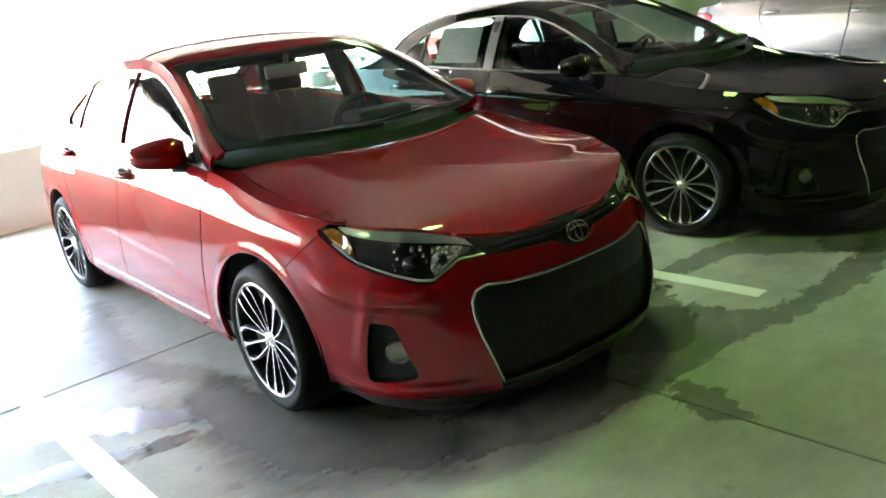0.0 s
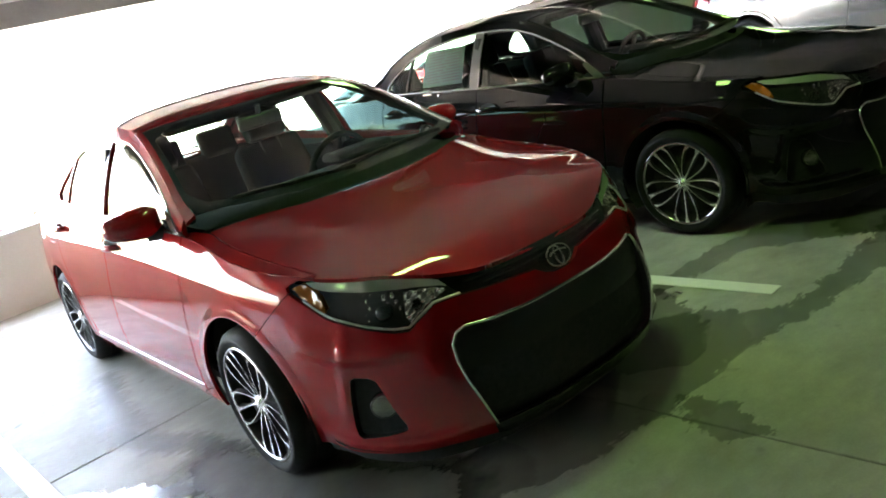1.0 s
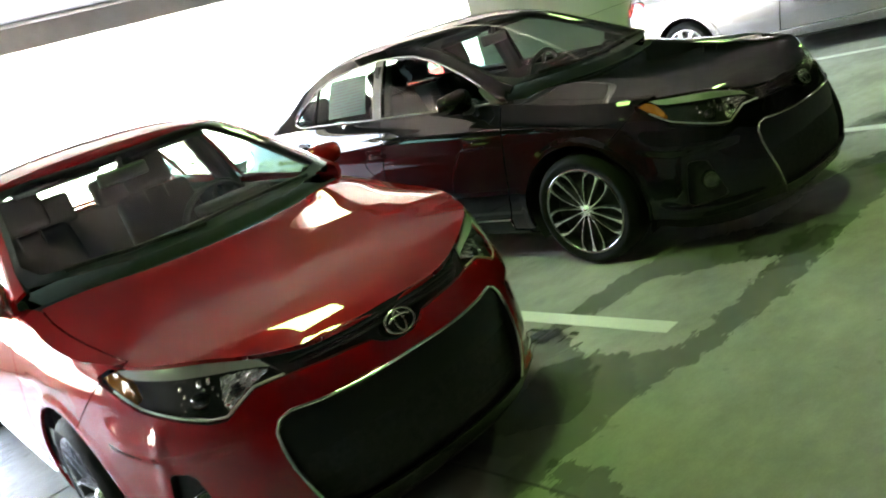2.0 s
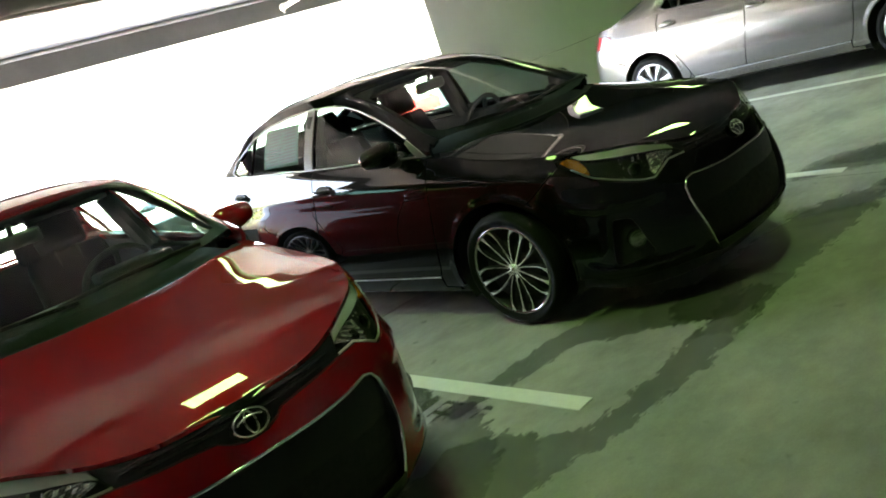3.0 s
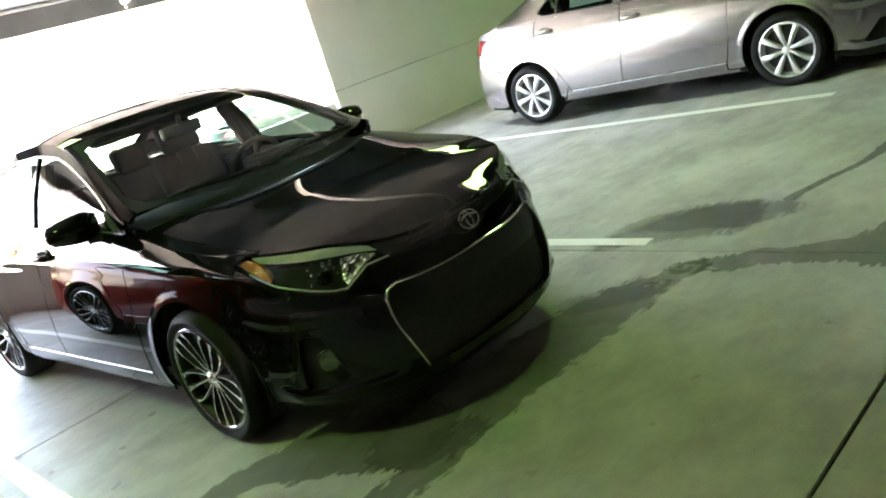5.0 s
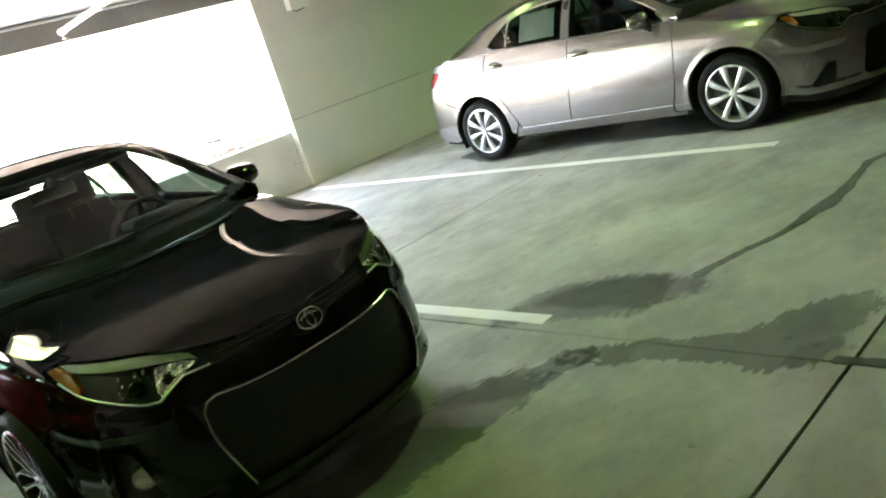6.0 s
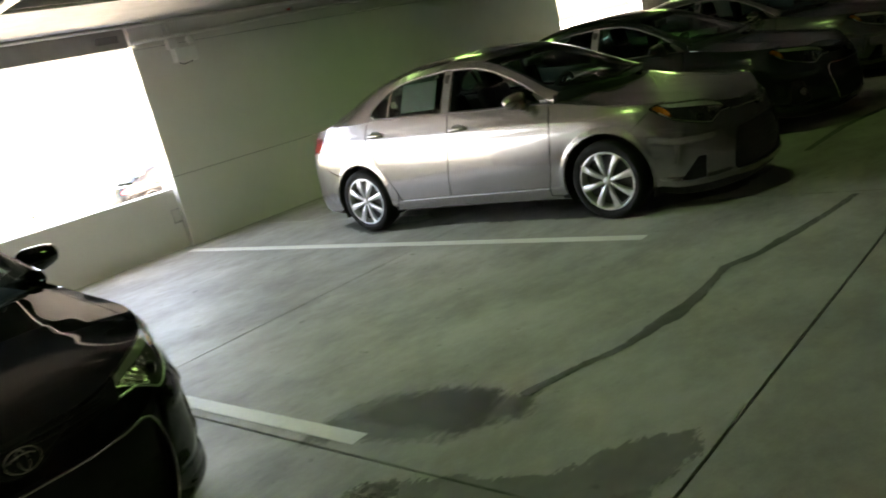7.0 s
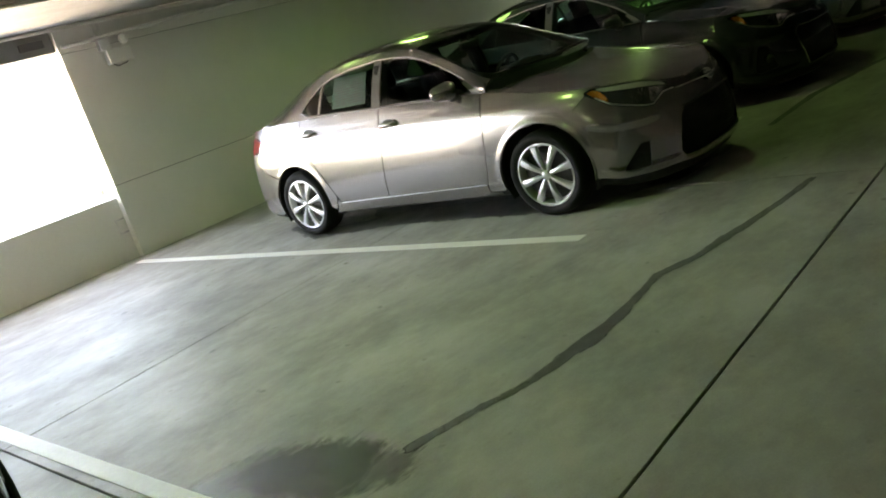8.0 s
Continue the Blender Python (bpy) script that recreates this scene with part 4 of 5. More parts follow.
    sheet("front_wing", wing, body, coat, c, step=0.015, gap=0.0016, mirror=True)
    door = [(SY(y_door + 0.005), float(TOP(SY(y_door + 0.005))))] + curve_top(SY(0.47), SY(y_mid), 0.0, 12) + [(SY(y_mid + 0.01), 0.9), (SY(y_mid + 0.02), 0.75), (SY(y_mid + 0.075), 0.45), (SY(y_mid + 0.10), 0.302), (SY(0.525), 0.302), (SY(y_door + 0.065), 0.36), (SY(y_door + 0.035), 0.5), (SY(y_door + 0.013), 0.7), (SY(y_door + 0.005), 0.82)]
    doors = sheet("front_door", door, body, coat, c, step=0.02, mirror=True)
    rear = [(SY(y_mid + 0.005), float(TOP(SY(y_mid))))] + curve_top(SY(y_mid + 0.03), SY(2.50), 0.0, 10) + [(SY(2.53), 0.97), (SY(2.52), 0.85), (SY(2.43), 0.72), (SY(2.30), 0.52), (SY(2.22), 0.38), (SY(2.19), 0.302), (SY(y_mid + 0.105), 0.302), (SY(y_mid + 0.08), 0.45), (SY(y_mid + 0.025), 0.75), (SY(y_mid + 0.015), 0.9)]
    rdoors = sheet("rear_door", rear, body, coat, c, step=0.02, mirror=True)
    sill = [(SY(0.53), 0.297), (SY(2.19), 0.297), (SY(2.215), 0.34), (SY(2.285), 0.22), (SY(2.30), 0.205), (SY(0.42), 0.195), (SY(0.425), 0.225), (SY(0.53), 0.23)]
    sheet("sill", sill, body, coat, c, step=0.04, mirror=True)
    strip("sill_moulding", [(SY(0.53), 0.297), (SY(2.18), 0.297)], body, 0.006, 0.005, SATIN, c, "narrow bright sill moulding", mirror=True)
    quarter = [(SY(2.505), float(TOP(SY(2.505))))] + curve_top(SY(2.54), SY(3.26), 0.0, 12) + [(SY(3.28), 0.985), (SY(3.19), 0.957), (SY(3.175), 0.90), (SY(3.226), 0.856), (SY(3.20), 0.72), (SY(3.14), 0.66), (SY(3.05), 0.62)] + arc(S_R, AXLE_Z, ARCH, 48, 188, 22) + [(SY(2.285), 0.235), (SY(2.22), 0.345), (SY(2.225), 0.38), (SY(2.305), 0.52), (SY(2.435), 0.72), (SY(2.525), 0.85), (SY(2.535), 0.97)]
    sheet("rear_quarter_panel", quarter, body, coat, c, step=0.018, mirror=True)
    tail = [(SY(3.285), 0.98), (SY(3.195), 0.955), (SY(3.18), 0.90), (SY(3.23), 0.86), (SY(3.45), 0.84), (SY(3.60), 0.845), (SY(3.62), 0.91), (SY(3.50), 0.985)]
    sheet("tail_lamp", tail, body, TAILRED, c, step=0.03, mirror=True, lift=0.003, label="red tail lamp lens")
    back = [(SY(3.285), 0.986), (SY(3.50), 0.992), (SY(3.625), 0.915), (SY(3.605), 0.84), (SY(3.45), 0.834), (SY(3.232), 0.853), (SY(3.205), 0.718), (SY(3.145), 0.655), (SY(3.055), 0.615)] + arc(S_R, AXLE_Z, ARCH, 47, -10, 10) + [(SY(3.15), 0.22), (SY(3.4), 0.24), (S_END, 0.25), (S_END, 1.03), (SY(3.62), 1.03), (SY(3.27), 1.055)]
    sheet("rear_bumper", back, body, coat, c, step=0.04, mirror=True)
    # bonnet and the tops of the wings
    se = np.linspace(0.0, s_at_y(-0.475), 26)
    nose = [(float(p[0]), float(p[1])) for p in skin(se, TOP(se))]
    hood_side = [(0.70, -0.40), (0.715, -0.2), (0.722, 0.0), (0.722, 0.15), (0.712, 0.26)]
    cowl = [(0.71, 0.295), (0.55, 0.185), (0.36, 0.11), (0.18, 0.075), (0.0, 0.065)]
    sheet("bonnet", both(nose[:-1] + [(0.685, -0.475)] + hood_side + cowl), bonnet, coat, c, step=0.017)
    sw = np.linspace(s_at_y(-0.475), s_at_y(0.44), 26)
    wing_edge = [(float(p[0]), float(p[1])) for p in skin(sw, TOP(sw))]
    sheet("wing_top", wing_edge + [(0.735, 0.40), (0.716, 0.30)] + hood_side[::-1] + [(0.688, -0.475)], bonnet, coat, c, step=0.016, gap=0.0015, mirror=True)
    # windscreen, roof, rear window, boot
    base = [(0.0, 0.105), (0.18, 0.115), (0.36, 0.15), (0.55, 0.23), (0.66, 0.305), (0.710, 0.36)]
    rail = [(float(RAIL_X(y)) - 0.030, y) for y in (0.48, 0.65, 0.82, 0.95, 1.05, 1.11)]
    head = [(0.45, 1.07), (0.3, 1.035), (0.15, 1.015), (0.0, 1.008)]
    sheet("windscreen", both(base + rail + head), roof, GLASS, c, step=0.05, gap=0.0, flange=0.004, label="green-tinted windscreen")
    clear = [(0.0, 0.165), (0.18, 0.174), (0.36, 0.207), (0.55, 0.287), (0.645, 0.37)] + [(float(RAIL_X(y)) - 0.056, y) for y in (0.50, 0.7, 0.85, 0.97)] + [(0.44, 1.035), (0.3, 1.002), (0.15, 0.982), (0.0, 0.975)]
    sheet("windscreen_band", both(base + rail + head), lambda x, y, d=0.0: roof(x, y, d + 0.005), FRIT, c, holes=[both(clear)], step=0.04, gap=0.0, flange=0, label="black printed band inside the windscreen edge")
    pillar = [(0.722, 0.355)] + rail + [(0.57, 1.14)] + [(float(RAIL_X(y)) + 0.001, y) for y in (1.14, 1.05, 0.95, 0.8, 0.65, 0.5, 0.36)]
    sheet("windscreen_pillar", pillar, roof, coat, c, step=0.03, gap=0.0, mirror=True)
    part("cowl_panel", boxed(-0.70, 0.07, 0.90, 0.70, 0.37, 0.915), COWL, c)
    cp = [(0.0, 0.065), (0.18, 0.075), (0.36, 0.11), (0.55, 0.185), (0.71, 0.295), (0.73, 0.39)] + [(u, v + 0.01) for u, v in base[::-1]]
    sheet("cowl_grille", both(cp), lambda x, y, d=0.0: bonnet(x, y, d + 0.012), COWL, c, step=0.04, gap=-0.004, flange=0)
    r0 = head[::-1] + [rail[-1], (0.57, 1.14)] + [(float(RAIL_X(y)) + 0.001, y) for y in (1.145, 1.25, 1.4, 1.6, 1.8, 2.0, 2.2, 2.4, 2.55)] + [(0.54, 2.58), (0.4, 2.545), (0.2, 2.525), (0.0, 2.52)]
    sheet("roof", both(r0), roof, coat, c, step=0.04, gap=0.001)
    rw = [(0.0, 2.527), (0.2, 2.532), (0.4, 2.552), (0.53, 2.59), (0.545, 2.75), (0.565, 2.95), (0.585, 3.1), (0.4, 3.16), (0.2, 3.185), (0.0, 3.19)]
    sheet("rear_window", both(rw), roof, DARKGLASS, c, step=0.05, gap=0.001, flange=0.004, label="green-tinted rear window")
    cpil = [(0.545, 2.58)] + [(float(RAIL_X(y)) + 0.001, y) for y in (2.55, 2.7, 2.85, 3.0, 3.14)] + [(0.59, 3.105), (0.57, 2.95), (0.55, 2.75)]
    sheet("rear_pillar", cpil, roof, coat, c, step=0.03, gap=0.0, mirror=True)
    sb = np.linspace(s_at_y(3.12), S_END, 30)
    rimb = [(float(p[0]), float(p[1])) for p in skin(sb, TOP(sb))]
    boot = [(0.0, 3.195), (0.2, 3.19), (0.4, 3.165), (0.59, 3.11)] + rimb
    sheet("boot_lid", both(boot[:-1] + [(0.0, float(rimb[-1][1]))]), lambda x, y, d=0.0: np.stack([x, y, 1.035 + 0.045 * np.clip((3.66 - y) / 0.4, 0, 1) - 0.03 * (np.abs(x) / 0.8) ** 3 - d], -1), coat, c, step=0.05, gap=0.001)
    # side windows
    fg = [(0.50, 0.985), (0.80, 1.002), (1.1, 1.017), (1.455, 1.036), (1.44, 1.372), (1.3, 1.362), (1.16, 1.340), (1.0, 1.290), (0.85, 1.226), (0.70, 1.152), (0.58, 1.078)]
    rg = [(1.56, 1.042), (1.85, 1.060), (2.22, 1.082), (2.205, 1.312), (2.05, 1.346), (1.8, 1.372), (1.545, 1.378)]
    qg = [(2.245, 1.084), (2.40, 1.094), (2.47, 1.125), (2.41, 1.19), (2.33, 1.245), (2.23, 1.298)]
    side_out = [(0.385, float(TOP(SY(0.385))))] + [(y, float(TOP(SY(y)))) for y in np.linspace(0.45, 3.15, 20)] + [(y, float(RAIL_Z(y))) for y in np.linspace(3.15, 0.39, 40)]
    sheet("side_frame", side_out, cabin_side, coat, c, holes=[fg, rg, qg], step=0.03, gap=0.0, flange=0.02, mirror=True)
    for g in (fg, rg, qg):
        sheet("side_window", g, lambda y, z, d=0.0: cabin_side(y, z, d + 0.010), DARKGLASS, c, step=0.08, gap=-0.004, flange=0, mirror=True)
    post = [(1.465, 1.036), (1.55, 1.041), (1.535, 1.382), (1.45, 1.376)]
    sheet("door_post", post, cabin_side, POST, c, step=0.04, gap=0.0, flange=0.006, lift=0.004, mirror=True)
    sail = [(0.42, 0.970), (0.50, 0.981), (0.585, 1.068), (0.565, 1.080), (0.47, 1.02)]
    sheet("mirror_sail", sail, cabin_side, POST, c, step=0.04, gap=0.0, flange=0.006, lift=0.006, mirror=True)
    strip("window_moulding", [(0.46, 0.976), (0.8, 0.996), (1.1, 1.011), (1.5, 1.033), (2.0, 1.063), (2.40, 1.087)], cabin_side, 0.014, 0.006, TRIM if not sport else POST, c, mirror=True)
    strip("window_top_moulding", [(0.57, 1.083), (0.70, 1.160), (0.85, 1.234), (1.0, 1.298), (1.16, 1.348), (1.3, 1.370), (1.5, 1.384), (1.8, 1.380), (2.05, 1.354), (2.24, 1.305), (2.42, 1.196), (2.48, 1.125), (2.4, 1.087)], cabin_side, 0.012, 0.005, POST, c, mirror=True)
    # handles and mirrors
    for y, z in ((1.375, 0.887), (2.385, 0.94)):
        for sx, dr in ((1, (doors if y < 2 else rdoors)[0]), (-1, (doors if y < 2 else rdoors)[1])):
            ps = [body(np.array([SY(y + dy)]), np.array([z + 0.006 * dy]), -lf)[0] * (sx, 1, 1) for dy, lf in ((-0.10, -0.002), (-0.085, 0.018), (-0.04, 0.030), (0.03, 0.030), (0.075, 0.020), (0.095, -0.002))]
            part("door_handle", tube(ps, [0.010, 0.014, 0.016, 0.017, 0.018, 0.013], 12, squash=1.2), coat, dr, smooth=True)
            cup = lathe([(0.0, 0.012), (0.5, 0.010), (0.85, 0.004), (1.0, -0.001)], 24)
            ctr = body(np.array([SY(y - 0.01)]), np.array([z]), 0.0)[0] * (sx, 1, 1)
            part("handle_recess", cup, POST, dr, matrix=Matrix.Translation(ctr + np.array([sx * 0.007, 0, 0])) @ Matrix.Diagonal((-sx * 0.3, 0.078, 0.042, 1)), smooth=True)
    for sx in (1, -1):
        mr = new("wing_mirror")
        mr.parent = c
        mr.matrix_basis = pose(sx * 0.885, 0.655, 1.035)
        bm = bmesh.new()
        rows = []
        for k in range(13):
            t = k / 12
            xx = -0.115 + 0.235 * t
            wy, wz = 0.078 * (math.sin(math.pi * min(1, 0.25 + 0.72 * (1 - t) + 0.03)) ** 0.6) * (1 - 0.35 * t ** 3), 0.073 * (1 - 0.45 * t ** 2.5) * (0.55 + 0.45 * min(1, t * 4 + 0.2))
            if t > 0.97:
                wy, wz = wy * 0.55, wz * 0.6
            rows.append([bm.verts.new((sx * xx, -wy * (math.cos(w) if math.cos(w) > 0 else 0.45 * math.cos(w)) + 0.05 * t, wz * math.sin(w) + 0.012 * t)) for w in np.linspace(0, 2 * math.pi, 25)[:-1]])
        for p, q in zip(rows, rows[1:]):
            for j in range(24):
                bm.faces.new((p[j], p[(j + 1) % 24], q[(j + 1) % 24], q[j]))
        bm.faces.new(rows[0])
        bm.faces.new(rows[-1][::-1])
        part("mirror_shell", bm, coat, mr, smooth=True)
        part("mirror_arm", tube([(-sx * 0.125, 0.0, -0.06), (-sx * 0.09, 0.0, -0.062), (-sx * 0.04, 0.01, -0.06)], [0.035, 0.028, 0.022], 12), TRIM, mr, smooth=True)
        gl = lathe([(0.0, 0.0), (0.95, 0.0), (1.0, -0.03)], 24, "y")
        part("mirror_glass", gl, CHROME, mr, matrix=pose(0, 0.062, 0.002, 0, 0, sx * 8) @ Matrix.Diagonal((0.095, 0.1, 0.06, 1)))
        part("mirror_base", lathe([(0.0, 0.0), (0.055, 0.004), (0.062, 0.018)], 20, "x"), TRIM, mr, matrix=pose(-sx * 0.115, 0, -0.05) @ Matrix.Diagonal((-sx, 1, 0.7, 1)))
    # wipers
    for pts in ([(0.50, 0.21), (0.2, 0.18), (-0.12, 0.155)], [(-0.05, 0.135), (-0.35, 0.19), (-0.58, 0.275)]):
        q = resample(pts, 0.06, False)
        p = roof(q[:, 0], q[:, 1], -0.014)
        wp = part("wiper", tube([tuple(v) for v in p], 0.0055, 8), COWL, c)
        part("wiper_blade", tube([tuple(v - np.array([0, 0, 0.008])) for v in p], 0.004, 6), RUBBER, wp)
    sheet("registration_strip", [(0.46, 0.20), (0.62, 0.285), (0.61, 0.305), (0.45, 0.22)], lambda x, y, d=0.0: roof(x, y, d + 0.012), PAPER, c, step=0.05, gap=0, flange=0)
    # cabin
    dash = bmesh.new()
    prof = [(0.18, 0.90), (0.36, 0.975), (0.60, 0.985), (0.80, 0.975), (0.88, 0.94), (0.90, 0.86), (0.84, 0.62), (0.60, 0.5)]
    cols = [[dash.verts.new((x, yy + 0.05 * (x / 0.7) ** 2, zz - 0.02 * (x / 0.7) ** 2)) for yy, zz in prof] for x in np.linspace(-0.68, 0.68, 15)]
    for p, q in zip(cols, cols[1:]):
        for j in range(len(prof) - 1):
            dash.faces.new((p[j], p[j + 1], q[j + 1], q[j]))
    dsh = part("dashboard", dash, DASH, c, smooth=True)
    part("instrument_hood", boxed(0.20, 0.70, 0.97, 0.56, 0.88, 1.03, bevel=0.03, segments=3), DASH, dsh, smooth=True)
    sw_ = new("steering_wheel")
    sw_.parent = c
    sw_.matrix_basis = pose(0.37, 1.0, 0.93, -65)
    part("wheel_ring", tube([(0.185 * math.cos(w), 0.185 * math.sin(w), 0) for w in np.linspace(0, 2 * math.pi, 41)], 0.016, 10, caps=False), DASH, sw_, smooth=True)
    part("wheel_hub", boxed(-0.09, -0.07, -0.05, 0.09, 0.07, 0.0, bevel=0.03), DASH, sw_, smooth=True)
    for a in (0, 180, 270):
        part("wheel_spoke", tube([(0, 0, -0.01), (0.18 * math.cos(radians(a)), 0.18 * math.sin(radians(a)), 0)], 0.016, 8), DASH, sw_)
    for x in (-0.36, 0.36):
        seat(c, x, 1.35)
    for x in (-0.40, 0.0, 0.40):
        bm = boxed(-0.13, -0.045, 0.0, 0.13, 0.05, 0.20, bevel=0.04, segments=3)
        part("rear_headrest", bm, CLOTH, c, smooth=True, matrix=pose(x, 2.62, 1.03, -12))
    bench = boxed(-0.64, 0.0, 0.0, 0.64, 0.14, 0.62, bevel=0.05, segments=3)
    part("rear_bench_back", bench, CLOTH, c, smooth=True, matrix=pose(0, 2.40, 0.5, -20))
    part("rear_bench", boxed(-0.64, 1.95, 0.35, 0.64, 2.45, 0.56, bevel=0.05, segments=3), CLOTH, c, smooth=True)
    for sx in (1, -1):
        part("door_lining", boxed(min(sx * 0.70, sx * 0.76), 0.55, 0.3, max(sx * 0.70, sx * 0.76), 2.5, 0.985, bevel=0.02), DASH, c)
        part("post_lining", tube([(sx * 0.73, 1.51, 0.98), (sx * 0.60, 1.50, 1.33)], 0.058, 10), DASH, c)
        part("pillar_lining", tube([(sx * (float(RAIL_X(y)) - 0.03), y, float(RAIL_Z(y)) - 0.035) for y in np.linspace(0.42, 1.3, 8)], 0.022, 8), DASH, c)
    sheet("roof_lining", both([(0.0, 1.03), (0.4, 1.07), (0.52, 1.15), (0.52, 2.5), (0.3, 2.5), (0.0, 2.48)]), lambda x, y, d=0.0: roof(x, y, d + 0.055), DASH, c, step=0.1, gap=0, flange=0)
    for sx in (1, -1):
        (_, y0, z0), (_, y1, z1) = roof(0.28, 1.05, 0.05).tolist(), roof(0.28, 1.22, 0.05).tolist()
        visor = boxed(-0.20, -0.01, -0.022, 0.20, 0.19, 0.004, bevel=0.009)
        part("sun_visor", visor, DASH, c, smooth=True, matrix=pose(sx * 0.28, y0, z0, math.degrees(math.atan2(z1 - z0, y1 - y0))))
    im = part("inside_mirror", boxed(-0.125, 1.0, 1.255, 0.125, 1.035, 1.325, bevel=0.016), TRIM, c, smooth=True)
    part("mirror_stalk", tube([(0, 1.02, 1.31), (0, 0.99, 1.37)], 0.014, 8), TRIM, im)
    # wheels
    for y in (0.0, 2.7):
        wheel(kind, c, -0.765, y, -1)
        wheel(kind, c, 0.765, y, 1)
    return c


def recoat(c, old, fresh):
    """Another paint on a copied car."""
    for o in c.children_recursive:
        if o.type == "MESH" and o.data.materials and o.data.materials[0] is old:
            o.material_slots[0].link = "OBJECT"
            o.material_slots[0].material = fresh


# ---- the parking deck ----
WALL_Y, SILL_Z, HEAD_Z, CEIL_Z = 5.25, 0.73, 2.43, 3.10
floor_base = tagged(part("floor", boxed(-9.4, -16, -0.30, 30, 5.7, -0.012), JOINT), "concrete deck floor with sealed saw joints", "floor", kind="structure")
wall = tagged(new("wall_north"), "pale painted concrete wall with a long open bay", "wall", kind="structure")
part("parapet", boxed(-9.2, WALL_Y + 0.05, -0.01, 7.0, WALL_Y + 0.25, SILL_Z, bevel=0.008), WALL, wall)
part("parapet", boxed(16.0, WALL_Y + 0.05, -0.01, 19.5, WALL_Y + 0.25, 1.25, bevel=0.008), WALL, wall)
for z0, z1 in ((-0.01, 0.862), (0.868, 2.385), (2.390, CEIL_Z)):
    part("wall_lift", boxed(7.0, WALL_Y - 0.04, z0, 16.0, WALL_Y + 0.28, z1, bevel=0.004, segments=1), WALL, wall)
part("joint_backing", boxed(7.02, WALL_Y - 0.02, 0.0, 15.98, WALL_Y + 0.2, CEIL_Z - 0.01), JOINT, wall)
part("spandrel_beam", boxed(-9.2, WALL_Y + 0.02, HEAD_Z, 7.0, WALL_Y + 0.3, CEIL_Z, bevel=0.01), SOFFIT, wall)
part("wall_panel", boxed(19.5, WALL_Y - 0.04, -0.01, 30, WALL_Y + 0.28, CEIL_Z, bevel=0.004), WALL, wall)
part("spandrel_beam", boxed(16.0, WALL_Y + 0.02, HEAD_Z, 19.5, WALL_Y + 0.3, CEIL_Z, bevel=0.01), SOFFIT, wall)
ceiling = tagged(part("ceiling", boxed(-9.4, -16, CEIL_Z, 30, 5.7, CEIL_Z + 0.3), GLOOM), "bare concrete deck soffit, darkened as if unlit", "ceiling", kind="structure")
edge_beam = tagged(part("edge_beam", boxed(-9.0, 3.30, 2.68, 30, WALL_Y - 0.045, CEIL_Z - 0.001, bevel=0.015), SOFFIT), "wide shallow concrete edge beam", "beam", kind="structure")
# Unseen walls added to shut out daylight and keep the aisle dark.
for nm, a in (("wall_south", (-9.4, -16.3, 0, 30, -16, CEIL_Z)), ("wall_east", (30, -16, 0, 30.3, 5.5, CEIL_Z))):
    tagged(part(nm, boxed(*a), DIM), "unseen grey concrete wall added to close the deck", "wall", kind="structure")
tagged(part("wall_west", boxed(-9.3, -16, -0.01, -9.05, WALL_Y + 0.01, CEIL_Z, bevel=0.008), DIM), "unseen grey concrete wall added to close the deck", "wall", kind="structure")

# conduits under the beam, sprinkler pipe, emergency light
for y, z in ((WALL_Y - 0.065, 2.655), (3.27, 2.665)):
    tagged(part("conduit", tube([(-9.0, y, z), (16, y, z), (29.9, y, z)], 0.018, 8), PIPEPAINT, smooth=True), "pale painted conduit under the concrete beam", "conduit", "conduits")
pipe = tagged(part("sprinkler_pipe", tube([(4.45, -6.0, 2.55), (4.47, 2.0, 2.53), (4.62, 5.02, 2.50)], 0.028, 12), PIPEPAINT, smooth=True), "pale sprinkler pipe hung below the soffit", "pipe")
for y, x, z in ((1.2, 4.465, 2.53), (3.75, 4.56, 2.51), (4.96, 4.62, 2.50)):
    part("coupling", tube([(x, y - 0.045, z), (x, y + 0.045, z)], 0.038, 12), PIPEPAINT, pipe, smooth=True)
for y, x in ((0.6, 4.46), (3.9, 4.56)):
    part("hanger_rod", tube([(x, y, 2.53), (x, y, CEIL_Z if y < 3.3 else 2.69)], 0.006, 6), STEELGREY, pipe)
part("sprinkler_head", lathe([(0.0, -0.07), (0.018, -0.07), (0.020, -0.065), (0.007, -0.06), (0.007, 0.0)], 12, "z", at=(4.62, 4.99, 2.50)), STEELGREY, pipe)
em = tagged(new("emergency_light"), "white twin-head emergency light on the wall", "light")
em.location = (7.62, WALL_Y - 0.04, 2.27)
part("case", boxed(-0.15, -0.11, -0.115, 0.15, 0.0, 0.05, bevel=0.012), WHITEBOX, em)
for dx in (0.10,):
    head = part("lamp_head", lathe([(0.0, -0.05), (0.045, -0.045), (0.055, -0.03), (0.05, 0.0), (0.02, 0.05)], 16, "y", at=(dx, -0.08, 0.13)), WHITEBOX, em, smooth=True)
    part("lamp_glass", lathe([(0.0, -0.054), (0.042, -0.048)], 16, "y", at=(dx, -0.08, 0.13)), LENS, head)
    part("head_bracket", tube([(dx, -0.06, 0.07), (dx, -0.05, 0.13)], 0.010, 8), WHITEBOX, em)
part("conduit_drop", tube([(-0.16, -0.02, 0.08), (-0.16, -0.02, 0.40)], 0.012, 8), PIPEPAINT, em)
part("conduit_drop", tube([(-0.10, -0.02, 0.08), (-0.10, -0.02, 0.40)], 0.012, 8), PIPEPAINT, em)
part("knockout_box", boxed(-0.19, -0.08, 0.052, -0.06, 0.0, 0.17, bevel=0.008), WHITEBOX, em)
